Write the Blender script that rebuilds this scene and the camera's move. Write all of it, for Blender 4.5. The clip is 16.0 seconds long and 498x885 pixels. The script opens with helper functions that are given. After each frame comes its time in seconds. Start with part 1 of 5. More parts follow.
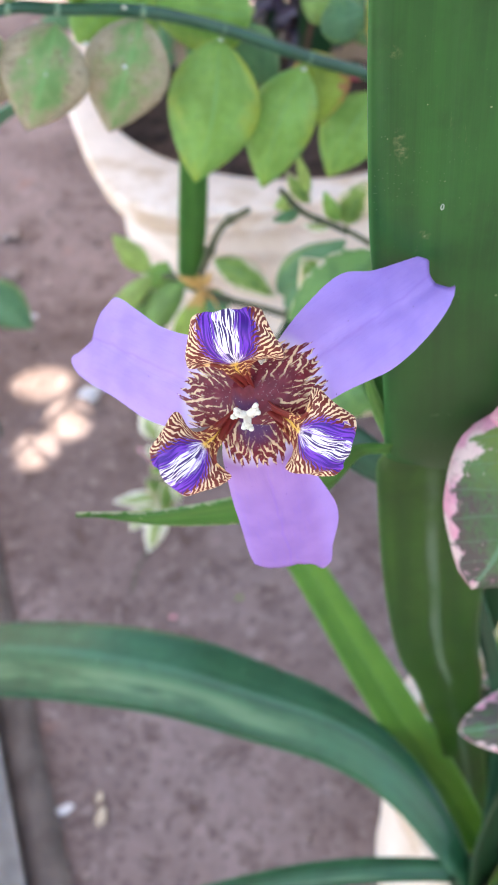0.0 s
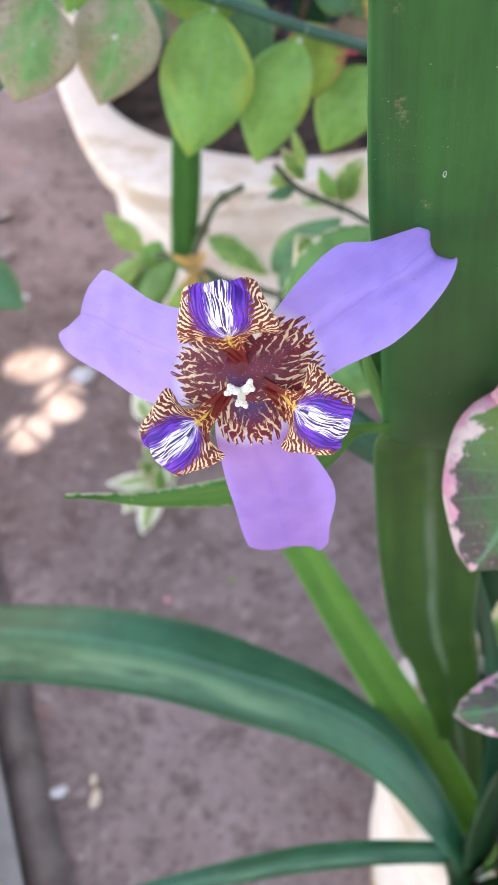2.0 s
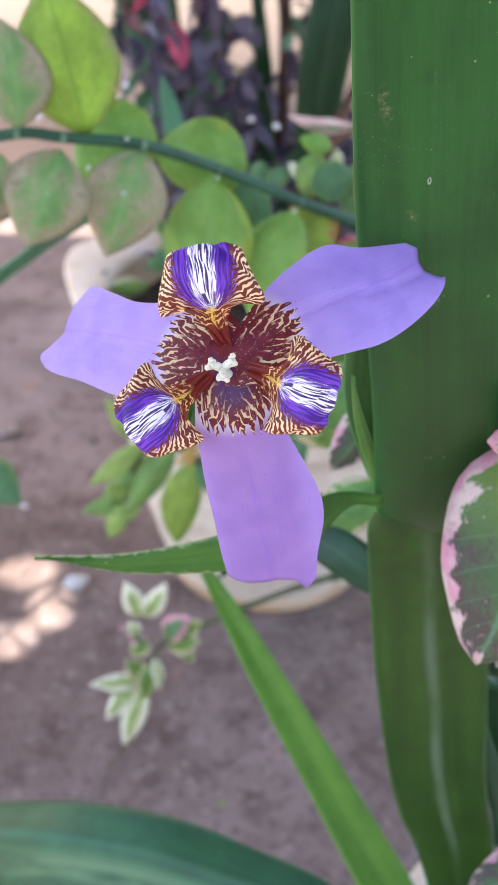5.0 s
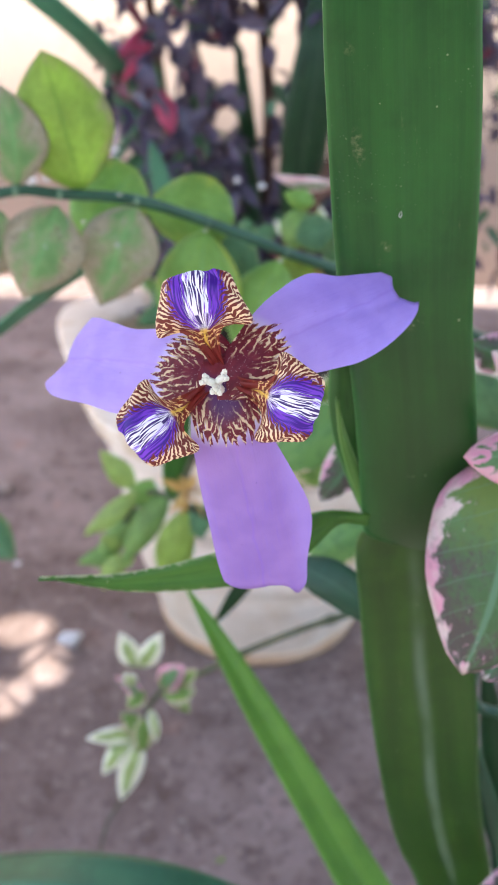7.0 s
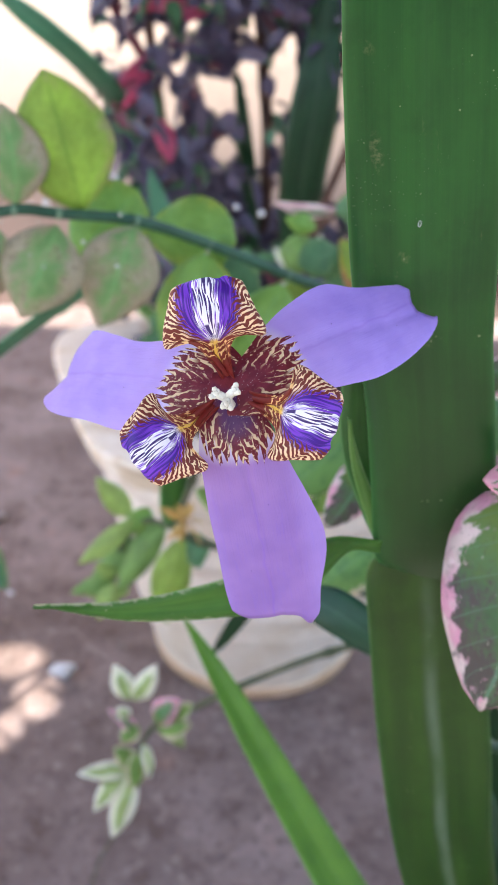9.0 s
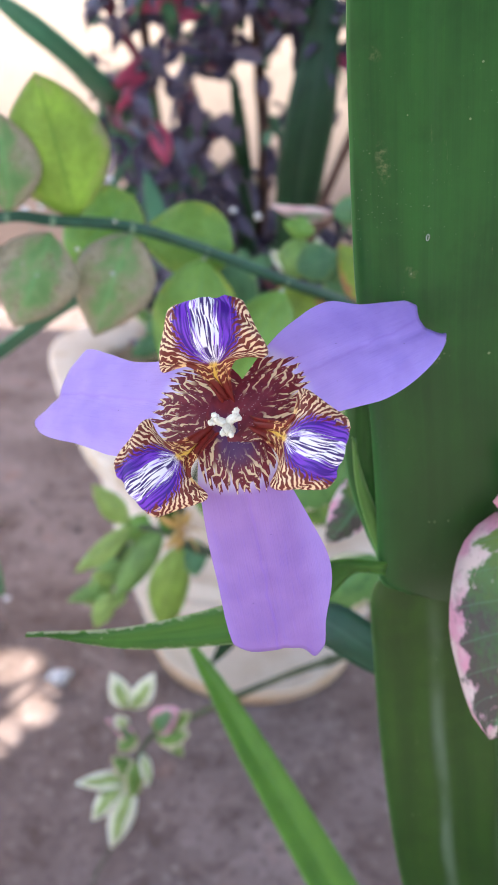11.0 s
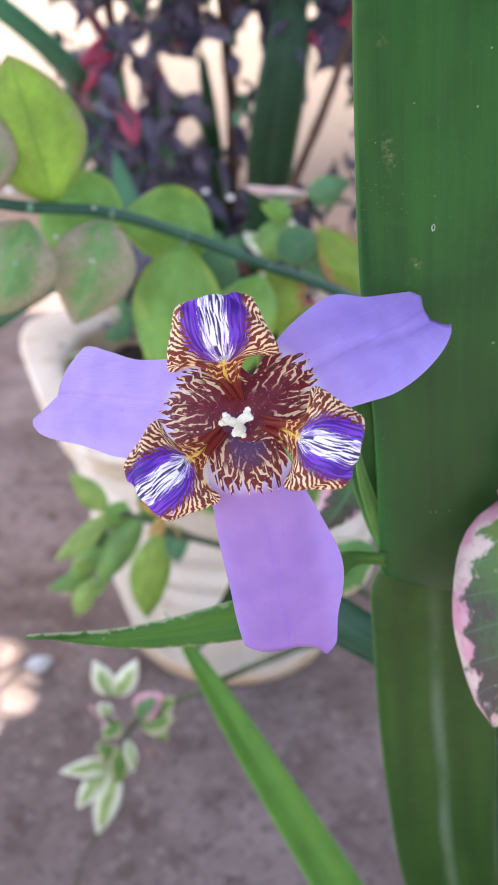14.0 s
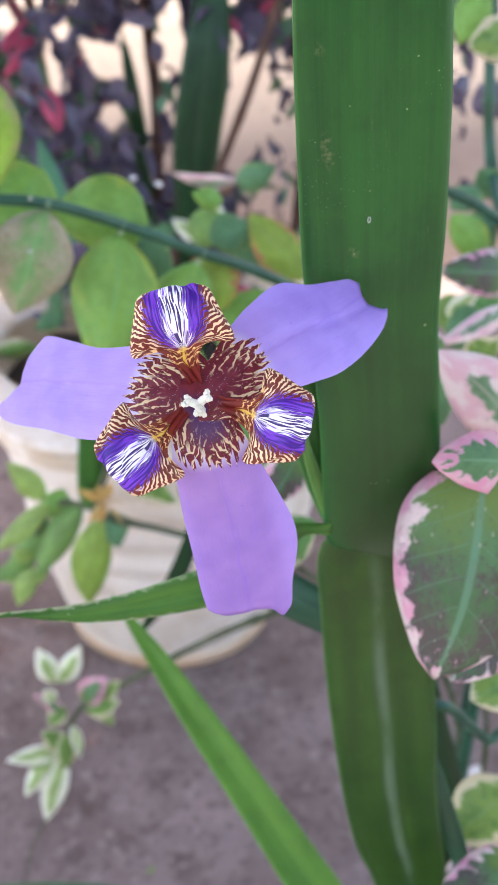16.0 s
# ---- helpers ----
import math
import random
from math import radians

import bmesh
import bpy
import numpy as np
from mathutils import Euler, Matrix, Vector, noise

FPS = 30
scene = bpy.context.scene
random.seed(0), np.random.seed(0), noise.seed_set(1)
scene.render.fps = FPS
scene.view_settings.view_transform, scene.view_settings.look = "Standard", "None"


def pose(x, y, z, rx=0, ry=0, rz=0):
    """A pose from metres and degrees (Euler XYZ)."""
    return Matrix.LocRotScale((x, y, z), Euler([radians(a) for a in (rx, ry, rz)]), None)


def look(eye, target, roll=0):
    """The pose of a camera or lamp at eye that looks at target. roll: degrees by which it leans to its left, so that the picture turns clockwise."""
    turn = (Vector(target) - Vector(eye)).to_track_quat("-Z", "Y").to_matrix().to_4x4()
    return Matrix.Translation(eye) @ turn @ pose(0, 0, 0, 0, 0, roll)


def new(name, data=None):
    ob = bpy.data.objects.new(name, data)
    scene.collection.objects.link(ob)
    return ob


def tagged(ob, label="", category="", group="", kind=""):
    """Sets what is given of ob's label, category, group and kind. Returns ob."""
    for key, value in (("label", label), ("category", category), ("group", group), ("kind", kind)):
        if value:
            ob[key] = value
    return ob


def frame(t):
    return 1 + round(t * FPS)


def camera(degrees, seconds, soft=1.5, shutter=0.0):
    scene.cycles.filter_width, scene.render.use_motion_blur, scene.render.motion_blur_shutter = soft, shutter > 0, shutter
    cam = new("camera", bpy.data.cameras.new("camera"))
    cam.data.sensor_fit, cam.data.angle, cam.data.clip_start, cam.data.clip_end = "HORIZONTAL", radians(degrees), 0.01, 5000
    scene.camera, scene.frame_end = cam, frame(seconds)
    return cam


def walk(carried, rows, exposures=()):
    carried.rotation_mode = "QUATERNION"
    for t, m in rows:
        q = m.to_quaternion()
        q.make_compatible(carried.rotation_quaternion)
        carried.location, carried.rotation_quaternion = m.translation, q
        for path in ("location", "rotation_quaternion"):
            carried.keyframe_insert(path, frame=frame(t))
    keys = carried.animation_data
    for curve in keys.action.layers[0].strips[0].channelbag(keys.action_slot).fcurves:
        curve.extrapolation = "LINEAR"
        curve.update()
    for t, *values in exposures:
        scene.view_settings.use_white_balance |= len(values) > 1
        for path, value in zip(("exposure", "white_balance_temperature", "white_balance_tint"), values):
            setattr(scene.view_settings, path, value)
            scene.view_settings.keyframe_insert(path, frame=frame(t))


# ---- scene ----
cam = camera(31.7, 16.0)
PATH = [
    (0, (0.032, -0.006, 1.09), (0.03, 1.379, -0.352), 0.7),
    (0.5, (0.035, -0.005, 1.089), (0.033, 1.38, -0.354), 0.7),
    (1, (0.035, -0.003, 1.089), (0.038, 1.376, -0.36), 0.8),
    (1.5, (0.034, -0.001, 1.087), (0.042, 1.364, -0.375), 0.9),
    (2, (0.032, -0.001, 1.083), (0.044, 1.356, -0.386), 1.1),
    (2.5, (0.035, -0.007, 1.074), (0.04, 1.494, -0.248), 1.2),
    (3, (0.039, -0.015, 1.061), (0.03, 1.606, -0.11), 1.6),
    (3.5, (0.037, -0.024, 1.05), (0.029, 1.64, -0.058), 2.0),
    (5.8, (0.038, -0.034, 1.023), (0.044, 1.69, 0.01), 2.0),
    (6, (0.036, -0.038, 1.024), (0.043, 1.692, 0.02), 1.7),
    (6.5, (0.037, -0.044, 1.028), (0.048, 1.705, 0.059), 1.4),
    (7, (0.038, -0.05, 1.025), (0.054, 1.724, 0.103), 1.3),
    (7.5, (0.036, -0.05, 1.023), (0.055, 1.738, 0.127), 1.6),
    (8, (0.036, -0.046, 1.015), (0.056, 1.754, 0.143), 1.8),
    (8.5, (0.035, -0.042, 1.014), (0.058, 1.762, 0.151), 1.9),
    (9, (0.034, -0.039, 1.016), (0.061, 1.767, 0.156), 1.8),
    (9.2, (0.034, -0.041, 1.018), (0.06, 1.764, 0.157), 1.7),
    (11.5, (0.032, -0.022, 1.016), (0.07, 1.783, 0.157), 1.5),
    (12, (0.031, -0.019, 1.015), (0.068, 1.785, 0.152), 1.2),
    (12.5, (0.033, -0.018, 1.015), (0.068, 1.784, 0.148), 1.2),
    (13, (0.032, -0.017, 1.016), (0.07, 1.781, 0.142), 1.2),
    (13.5, (0.026, -0.021, 1.018), (0.082, 1.771, 0.132), 1.0),
    (14, (0.024, -0.021, 1.019), (0.126, 1.762, 0.12), 1.4),
    (14.5, (0.022, -0.025, 1.02), (0.167, 1.748, 0.105), 1.6),
    (15, (0.02, -0.028, 1.022), (0.227, 1.734, 0.098), 2.1),
    (15.5, (0.019, -0.031, 1.023), (0.255, 1.727, 0.1), 2.1),
    (16, (0.016, -0.036, 1.025), (0.276, 1.717, 0.1), 2.0),
]
EXPOSURES = [(0, 2.41, 7100, 9), (2.2, 2.38, 7100, 9), (3.5, 2.23, 7000, 9), (6, 2.13, 6950, 9), (8, 2.05, 6950, 9), (12, 2.1, 6900, 9), (16, 2.23, 6900, 9)]
walk(cam, [(t, look(eye, target, roll)) for t, eye, target, roll in PATH], EXPOSURES)
cam.data.dof.use_dof = True
cam.data.dof.focus_distance = 0.203
cam.data.dof.aperture_fstop = 25.0

# ---- light ----
world = bpy.data.worlds.new("sky")
scene.world = world
world.use_nodes = True
wn = world.node_tree
sky = wn.nodes.new("ShaderNodeTexSky")
sky.sky_type = "NISHITA"
sky.sun_disc = False
SUN_ELEVATION, SUN_AZIMUTH = radians(56), radians(205)
sky.sun_elevation, sky.sun_rotation = SUN_ELEVATION, SUN_AZIMUTH
wn.links.new(sky.outputs["Color"], wn.nodes["Background"].inputs["Color"])
wn.nodes["Background"].inputs["Strength"].default_value = 0.15
SUN_WAY = Vector((math.sin(SUN_AZIMUTH) * math.cos(SUN_ELEVATION), math.cos(SUN_AZIMUTH) * math.cos(SUN_ELEVATION), math.sin(SUN_ELEVATION)))
sun = new("sun", bpy.data.lights.new("sun", "SUN"))
sun.data.energy, sun.data.angle, sun.data.color = 5.0, radians(0.5), (1.0, 0.96, 0.9)
sun.matrix_world = look(SUN_WAY * 20, (0, 0, 0))


# ---- material tools ----
class Mat:
    """A node material with short calls for its nodes."""

    def __init__(self, name):
        self.m = bpy.data.materials.new(name)
        self.m.use_nodes = True
        self.t = self.m.node_tree
        self.b = self.t.nodes["Principled BSDF"]

    def node(self, kind, **sets):
        n = self.t.nodes.new(kind)
        for key, value in sets.items():
            if key == "op":
                n.operation = value
            elif key == "blend":
                n.blend_type = value
        return n

    def put(self, socket, value):
        if isinstance(value, bpy.types.NodeSocket):
            self.t.links.new(value, socket)
        elif isinstance(value, (tuple, list)) and len(value) == 3 and socket.type == "RGBA":
            socket.default_value = (*value, 1)
        else:
            socket.default_value = value

    def math(self, op, a, b=0.0, c=None, clamp=False):
        n = self.node("ShaderNodeMath", op=op)
        n.use_clamp = clamp
        self.put(n.inputs[0], a)
        self.put(n.inputs[1], b)
        if c is not None:
            self.put(n.inputs[2], c)
        return n.outputs[0]

    def step(self, x, lo, hi):
        n = self.node("ShaderNodeMapRange")
        n.interpolation_type = "SMOOTHSTEP"
        self.put(n.inputs["Value"], x)
        self.put(n.inputs["From Min"], lo)
        self.put(n.inputs["From Max"], hi)
        return n.outputs[0]

    def mix(self, f, a, b, blend="MIX"):
        n = self.node("ShaderNodeMix")
        n.data_type = "RGBA"
        n.blend_type = blend
        self.put(n.inputs["Factor"], f)
        self.put(n.inputs[6], a)
        self.put(n.inputs[7], b)
        return n.outputs[2]

    def uv(self):
        n = self.node("ShaderNodeUVMap")
        s = self.node("ShaderNodeSeparateXYZ")
        self.put(s.inputs[0], n.outputs[0])
        return s.outputs[0], s.outputs[1]

    def vec(self, x, y, z=0.0):
        n = self.node("ShaderNodeCombineXYZ")
        for k, v in enumerate((x, y, z)):
            self.put(n.inputs[k], v)
        return n.outputs[0]

    def where(self):
        return self.node("ShaderNodeTexCoord").outputs["Object"]

    def noise(self, vec, scale, detail=3.0, rough=0.55, distort=0.0):
        n = self.node("ShaderNodeTexNoise")
        self.put(n.inputs["Vector"], vec)
        for key, v in (("Scale", scale), ("Detail", detail), ("Roughness", rough), ("Distortion", distort)):
            self.put(n.inputs[key], v)
        return n.outputs["Fac"]

    def cells(self, vec, scale):
        n = self.node("ShaderNodeTexVoronoi")
        self.put(n.inputs["Vector"], vec)
        self.put(n.inputs["Scale"], scale)
        return n.outputs["Distance"]

    def bump(self, height, strength, dist):
        n = self.node("ShaderNodeBump")
        self.put(n.inputs["Height"], height)
        n.inputs["Strength"].default_value = strength
        n.inputs["Distance"].default_value = dist
        self.t.links.new(n.outputs[0], self.b.inputs["Normal"])

    def each(self):
        return self.node("ShaderNodeObjectInfo").outputs["Random"]

    def done(self, color, rough=0.5, spec=0.5, glow=0.0, thin=None):
        """glow: share of light that passes through a thin leaf or petal, tinted thin."""
        self.put(self.b.inputs["Base Color"], color)
        self.put(self.b.inputs["Roughness"], rough)
        self.put(self.b.inputs["Specular IOR Level"], spec)
        if glow:
            tr = self.node("ShaderNodeBsdfTranslucent")
            self.put(tr.inputs["Color"], thin if thin is not None else color)
            mixer = self.node("ShaderNodeMixShader")
            mixer.inputs[0].default_value = glow
            self.t.links.new(self.b.outputs[0], mixer.inputs[1])
            self.t.links.new(tr.outputs[0], mixer.inputs[2])
            self.t.links.new(mixer.outputs[0], self.t.nodes["Material Output"].inputs["Surface"])
        return self.m


# ---- materials ----
def mat_strap(name, dark, light, rough=0.34, glow=0.1, midrib=0.25, frayed=0.0, waxy=False, bloom=False, streak=None):
    """Iris leaf: fine parallel veins along the blade, specks, scuffs and blotches. waxy: grey rib; bloom: dull grey foot; streak: a pale lane."""
    m = Mat(name)
    u, v = m.uv()
    off = m.math("ABSOLUTE", m.math("SUBTRACT", u, 0.5))
    veins = m.noise(m.vec(m.math("MULTIPLY", u, 48), m.math("MULTIPLY", v, 0.8)), 1.0, 2)
    fine = m.noise(m.vec(m.math("MULTIPLY", u, 160), m.math("MULTIPLY", v, 6)), 1.0, 2)
    broad = m.noise(m.vec(m.math("MULTIPLY", u, 3.5), m.math("MULTIPLY", v, 4.5), m.each()), 1.0, 4)
    lanes = m.noise(m.vec(m.math("MULTIPLY", u, 11), m.math("MULTIPLY", v, 1.1), 6.0), 1.0, 2)
    c = m.mix(m.step(broad, 0.3, 0.7), dark, light)
    c = m.mix(m.math("MULTIPLY", m.step(lanes, 0.5, 0.72), 0.16), c, tuple(k * 1.45 for k in light))
    c = m.mix(m.math("MULTIPLY", m.step(lanes, 0.46, 0.3), 0.18), c, tuple(k * 0.7 for k in dark))
    patch = m.noise(m.where(), 55, 5, 0.65)
    c = m.mix(m.math("MULTIPLY", m.step(patch, 0.45, 0.7), 0.36), c, tuple(k * 0.55 for k in dark))
    c = m.mix(m.math("MULTIPLY", m.step(patch, 0.45, 0.25), 0.22), c, tuple(k * 1.5 for k in light))
    c = m.mix(m.math("MULTIPLY", m.step(veins, 0.42, 0.72), 0.09), c, tuple(k * 1.5 for k in light))
    c = m.mix(m.math("MULTIPLY", m.step(fine, 0.45, 0.7), 0.1), c, tuple(k * 0.75 for k in dark))
    mid = m.math("SUBTRACT", 1.0, m.step(m.math("ADD", off, m.math("MULTIPLY", m.math("SUBTRACT", broad, 0.5), 0.03)), 0.0, 0.1 if waxy else 0.06))
    if waxy:
        rib = m.math("MULTIPLY", mid, m.step(m.noise(m.vec(m.math("MULTIPLY", u, 2.0), m.math("MULTIPLY", v, 7)), 1.0, 3), 0.3, 0.6))
        c = m.mix(m.math("MULTIPLY", m.math("MULTIPLY", rib, m.step(v, 0.95, 0.5)), midrib * 1.5), c, (0.19, 0.27, 0.2))
    else:
        c = m.mix(m.math("MULTIPLY", mid, midrib), c, tuple(k * 1.5 + 0.05 for k in light))
    if bloom:
        foot = m.math("MULTIPLY", m.step(m.math("ADD", v, m.math("MULTIPLY", m.math("SUBTRACT", broad, 0.5), 0.12)), 0.62, 0.22), m.step(off, 0.6, 0.2))
        c = m.mix(m.math("MULTIPLY", foot, 0.85), c, (0.022, 0.054, 0.015))
        c = m.mix(m.math("MULTIPLY", m.math("MULTIPLY", m.step(v, 0.24, 0.06), m.step(off, 0.4, 0.1)), 0.3), c, (0.1, 0.13, 0.085))
    for sx, sz, tall, amount in ((0.0672, 0.988, 0.006, 0.55), (0.0778, 0.9605, 0.002, 0.5), (0.062, 1.012, 0.002, 0.4), (0.088, 0.935, 0.0025, 0.35), (0.071, 1.03, 0.003, 0.35)) if bloom else ():
        at = m.node("ShaderNodeSeparateXYZ")
        m.put(at.inputs[0], m.where())
        dx = m.math("DIVIDE", m.math("SUBTRACT", at.outputs[0], sx), 0.0022)
        dz = m.math("DIVIDE", m.math("SUBTRACT", at.outputs[2], sz), tall)
        dx = m.math("ADD", dx, m.math("MULTIPLY", dz, 0.6))
        near = m.math("ADD", m.math("MULTIPLY", dx, dx), m.math("MULTIPLY", dz, dz))
        torn = m.step(m.noise(m.where(), 520, 5, 0.7), 0.42, 0.7)
        c = m.mix(m.math("MULTIPLY", m.math("MULTIPLY", m.step(near, 1.0, 0.2), torn), amount), c, (0.24, 0.24, 0.12))
    # Yellowish stripe of the leaf, with its sky sheen put into the colour.
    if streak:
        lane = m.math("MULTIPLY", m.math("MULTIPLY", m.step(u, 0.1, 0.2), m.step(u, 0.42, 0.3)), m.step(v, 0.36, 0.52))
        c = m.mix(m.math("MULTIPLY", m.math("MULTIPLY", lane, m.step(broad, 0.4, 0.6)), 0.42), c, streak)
    edge = m.step(off, 0.475, 0.5)
    c = m.mix(m.math("MULTIPLY", edge, 0.55), c, tuple(k * 1.7 + 0.02 for k in light))
    if frayed:
        rag = m.step(m.math("ADD", off, m.math("MULTIPLY", m.math("SUBTRACT", m.noise(m.vec(m.math("MULTIPLY", u, 6), m.math("MULTIPLY", v, 60)), 1.0, 3), 0.5), 0.3)), 0.455, 0.51)
        c = m.mix(m.math("MULTIPLY", m.math("MULTIPLY", rag, m.step(v, 0.5, 0.85)), frayed), c, (0.62, 0.6, 0.42))
    spots = m.step(m.math("ADD", m.cells(m.where(), 330), m.math("MULTIPLY", m.math("SUBTRACT", patch, 0.5), 0.5)), 0.09, 0.04)
    keep = m.step(m.noise(m.where(), 70, 3, 0.7), 0.54, 0.58)
    c = m.mix(m.math("MULTIPLY", m.math("MULTIPLY", spots, keep), 0.6), c, (0.34, 0.38, 0.24))
    dust = m.math("MULTIPLY", m.step(m.cells(m.where(), 700), 0.14, 0.06), m.step(m.noise(m.where(), 26, 3, 0.6), 0.5, 0.62))
    c = m.mix(m.math("MULTIPLY", dust, 0.3), c, (0.3, 0.36, 0.26))
    rubbed = m.math("MULTIPLY", m.step(m.noise(m.vec(m.math("MULTIPLY", u, 30), m.math("MULTIPLY", v, 45), 1.7), 1.0, 4, 0.75), 0.6, 0.75), m.step(m.noise(m.where(), 38, 2), 0.6, 0.68))
    c = m.mix(m.math("MULTIPLY", rubbed, 0.4), c, (0.2, 0.2, 0.11))
    scuff = m.step(m.noise(m.vec(m.math("MULTIPLY", u, 9), m.math("MULTIPLY", v, 22), 3.3), 1.6, 5, 0.7), 0.66, 0.78)
    c = m.mix(m.math("MULTIPLY", scuff, 0.45), c, (0.16, 0.16, 0.08))
    m.bump(m.math("ADD", veins, m.math("MULTIPLY", fine, 0.5)), 0.1, 0.0004)
    return m.done(c, m.math("ADD", m.math("MULTIPLY", broad, 0.25), rough - 0.06), 0.32, glow, tuple(k * 1.5 for k in light))


SCAPE = mat_strap("scape_green", (0.022, 0.1, 0.02), (0.04, 0.145, 0.03), midrib=0.1)
STALK_LOW = mat_strap("lower_stalk_green", (0.0145, 0.052, 0.0075), (0.028, 0.083, 0.0105), 0.32, 0.1, 0.3, waxy=True)
STALK = mat_strap("flower_stalk_green", (0.0075, 0.062, 0.012), (0.018, 0.106, 0.018), 0.32, 0.1, 0.06, bloom=True)
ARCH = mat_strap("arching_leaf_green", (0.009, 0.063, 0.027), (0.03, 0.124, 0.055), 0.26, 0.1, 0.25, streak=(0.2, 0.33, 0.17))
FRESH = mat_strap("fresh_blade_green", (0.064, 0.185, 0.016), (0.116, 0.272, 0.03), 0.36, 0.18)
BRACT = mat_strap("bract_green", (0.028, 0.105, 0.012), (0.06, 0.175, 0.022), 0.36, 0.15, 0.1, 0.5)
MIDGREEN = mat_strap("mid_green_blade", (0.035, 0.13, 0.025), (0.06, 0.2, 0.035), 0.4, 0.15)
SPATHE = mat_strap("spathe_green", (0.06, 0.165, 0.03), (0.1, 0.23, 0.05), 0.4, 0.2)
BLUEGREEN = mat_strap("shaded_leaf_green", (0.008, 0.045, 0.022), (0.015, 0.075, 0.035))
LILY = mat_strap("arching_blue_green_leaf", (0.06, 0.19, 0.11), (0.1, 0.28, 0.16), 0.3, 0.25)
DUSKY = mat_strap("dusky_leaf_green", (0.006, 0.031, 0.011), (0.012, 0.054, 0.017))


def mat_petal(name="lilac_petal", depth=(1.0, 1.0, 1.0), dusk=0.12):
    """Lilac petal: maroon base with cream streaks and a fringed white margin. UV in centimetres: across, outwards."""
    m = Mat(name)
    x, y = m.uv()
    grain = m.noise(m.vec(m.math("MULTIPLY", x, 9), m.math("MULTIPLY", y, 1.3)), 1.0, 3)
    soft = m.noise(m.vec(x, y), 0.9, 2)
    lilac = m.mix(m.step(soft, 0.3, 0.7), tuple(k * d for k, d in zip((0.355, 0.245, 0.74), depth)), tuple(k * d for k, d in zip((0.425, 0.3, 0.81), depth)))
    lilac = m.mix(m.math("MULTIPLY", m.step(grain, 0.5, 0.8), 0.2), lilac, (0.25, 0.15, 0.72))
    hair = m.noise(m.vec(m.math("MULTIPLY", x, 34), m.math("MULTIPLY", y, 1.0)), 1.0, 2)
    lilac = m.mix(m.math("MULTIPLY", m.step(hair, 0.52, 0.7), 0.2), lilac, (0.28, 0.17, 0.68))
    lilac = m.mix(m.math("MULTIPLY", m.step(m.math("ABSOLUTE", x), 0.75, 1.45), 0.35), lilac, (0.54, 0.4, 0.92))
    veinlet = m.noise(m.vec(m.math("MULTIPLY", x, 20), m.math("MULTIPLY", y, 6.0), 2.0), 1.0, 3)
    lilac = m.mix(m.math("MULTIPLY", m.step(veinlet, 0.6, 0.72), 0.22), lilac, (0.24, 0.12, 0.55))
    crease = m.math("SUBTRACT", 1.0, m.step(m.math("ABSOLUTE", m.math("ADD", x, m.math("MULTIPLY", m.math("SUBTRACT", soft, 0.5), 0.25))), 0.0, 0.06))
    lilac = m.mix(m.math("MULTIPLY", crease, 0.38), lilac, (0.3, 0.16, 0.66))
    lilac = m.mix(m.math("MULTIPLY", m.step(y, 4.6, 1.8), 0.4), lilac, tuple(k * d for k, d in zip((0.56, 0.38, 0.76), depth)))
    speck = m.math("MULTIPLY", m.step(m.cells(m.vec(x, y), 3.2), 0.075, 0.05), m.step(m.noise(m.vec(x, y, 5.0), 1.7, 2), 0.56, 0.6))
    lilac = m.mix(m.math("MULTIPLY", speck, 0.7), lilac, (0.08, 0.04, 0.2))
    # fringe of the dark eye
    ax = m.math("ABSOLUTE", x)
    finger = m.noise(m.vec(m.math("MULTIPLY", x, 8.5), m.math("MULTIPLY", y, 1.1)), 1.0, 2)
    reach = m.math("ADD", m.math("MULTIPLY", m.math("SUBTRACT", finger, 0.5), 1.9), y)
    reach = m.math("ADD", reach, m.math("MULTIPLY", ax, 0.2))
    dark = m.math("SUBTRACT", 1.0, m.step(reach, 2.02, 2.09))
    pale = m.math("SUBTRACT", 1.0, m.step(y, 1.85, 2.25))
    lilac = m.mix(m.math("MULTIPLY", pale, 0.6), lilac, (0.8, 0.76, 0.82))
    warp = m.noise(m.vec(m.math("MULTIPLY", x, 2.6), m.math("MULTIPLY", y, 1.8), 4.0), 1.0, 2)
    lines = m.math("ADD", m.math("MULTIPLY", y, -2.7), m.math("MULTIPLY", warp, 3.0))
    lines = m.math("ADD", lines, m.math("MULTIPLY", ax, 5.2))
    tri = m.math("PINGPONG", lines, 0.5)
    broken = m.noise(m.vec(m.math("MULTIPLY", x, 4.5), m.math("MULTIPLY", y, 4.5), 9.0), 1.0, 2)
    streak = m.math("MULTIPLY", m.step(tri, 0.17, 0.1), m.step(broken, 0.42, 0.48))
    outward = m.step(m.math("ADD", m.math("MULTIPLY", ax, 0.9), m.math("MULTIPLY", y, 0.5)), 0.62, 0.95)
    streak = m.math("MULTIPLY", streak, outward)
    rays = m.math("MULTIPLY", m.step(finger, 0.56, 0.6), m.step(m.math("ADD", y, m.math("MULTIPLY", warp, 0.8)), 1.85, 2.05))
    streak = m.math("MAXIMUM", streak, rays)
    eye = m.mix(m.step(broken, 0.35, 0.65), (0.145, 0.008, 0.017), (0.2, 0.016, 0.028))
    heart = m.math("MULTIPLY", m.math("MULTIPLY", m.step(m.math("ADD", y, m.math("MULTIPLY", warp, 0.5)), 2.0, 1.35), m.step(y, 0.3, 0.62)), m.step(ax, 0.62, 0.25))
    eye = m.mix(m.math("MULTIPLY", heart, dusk), eye, (0.07, 0.02, 0.105))
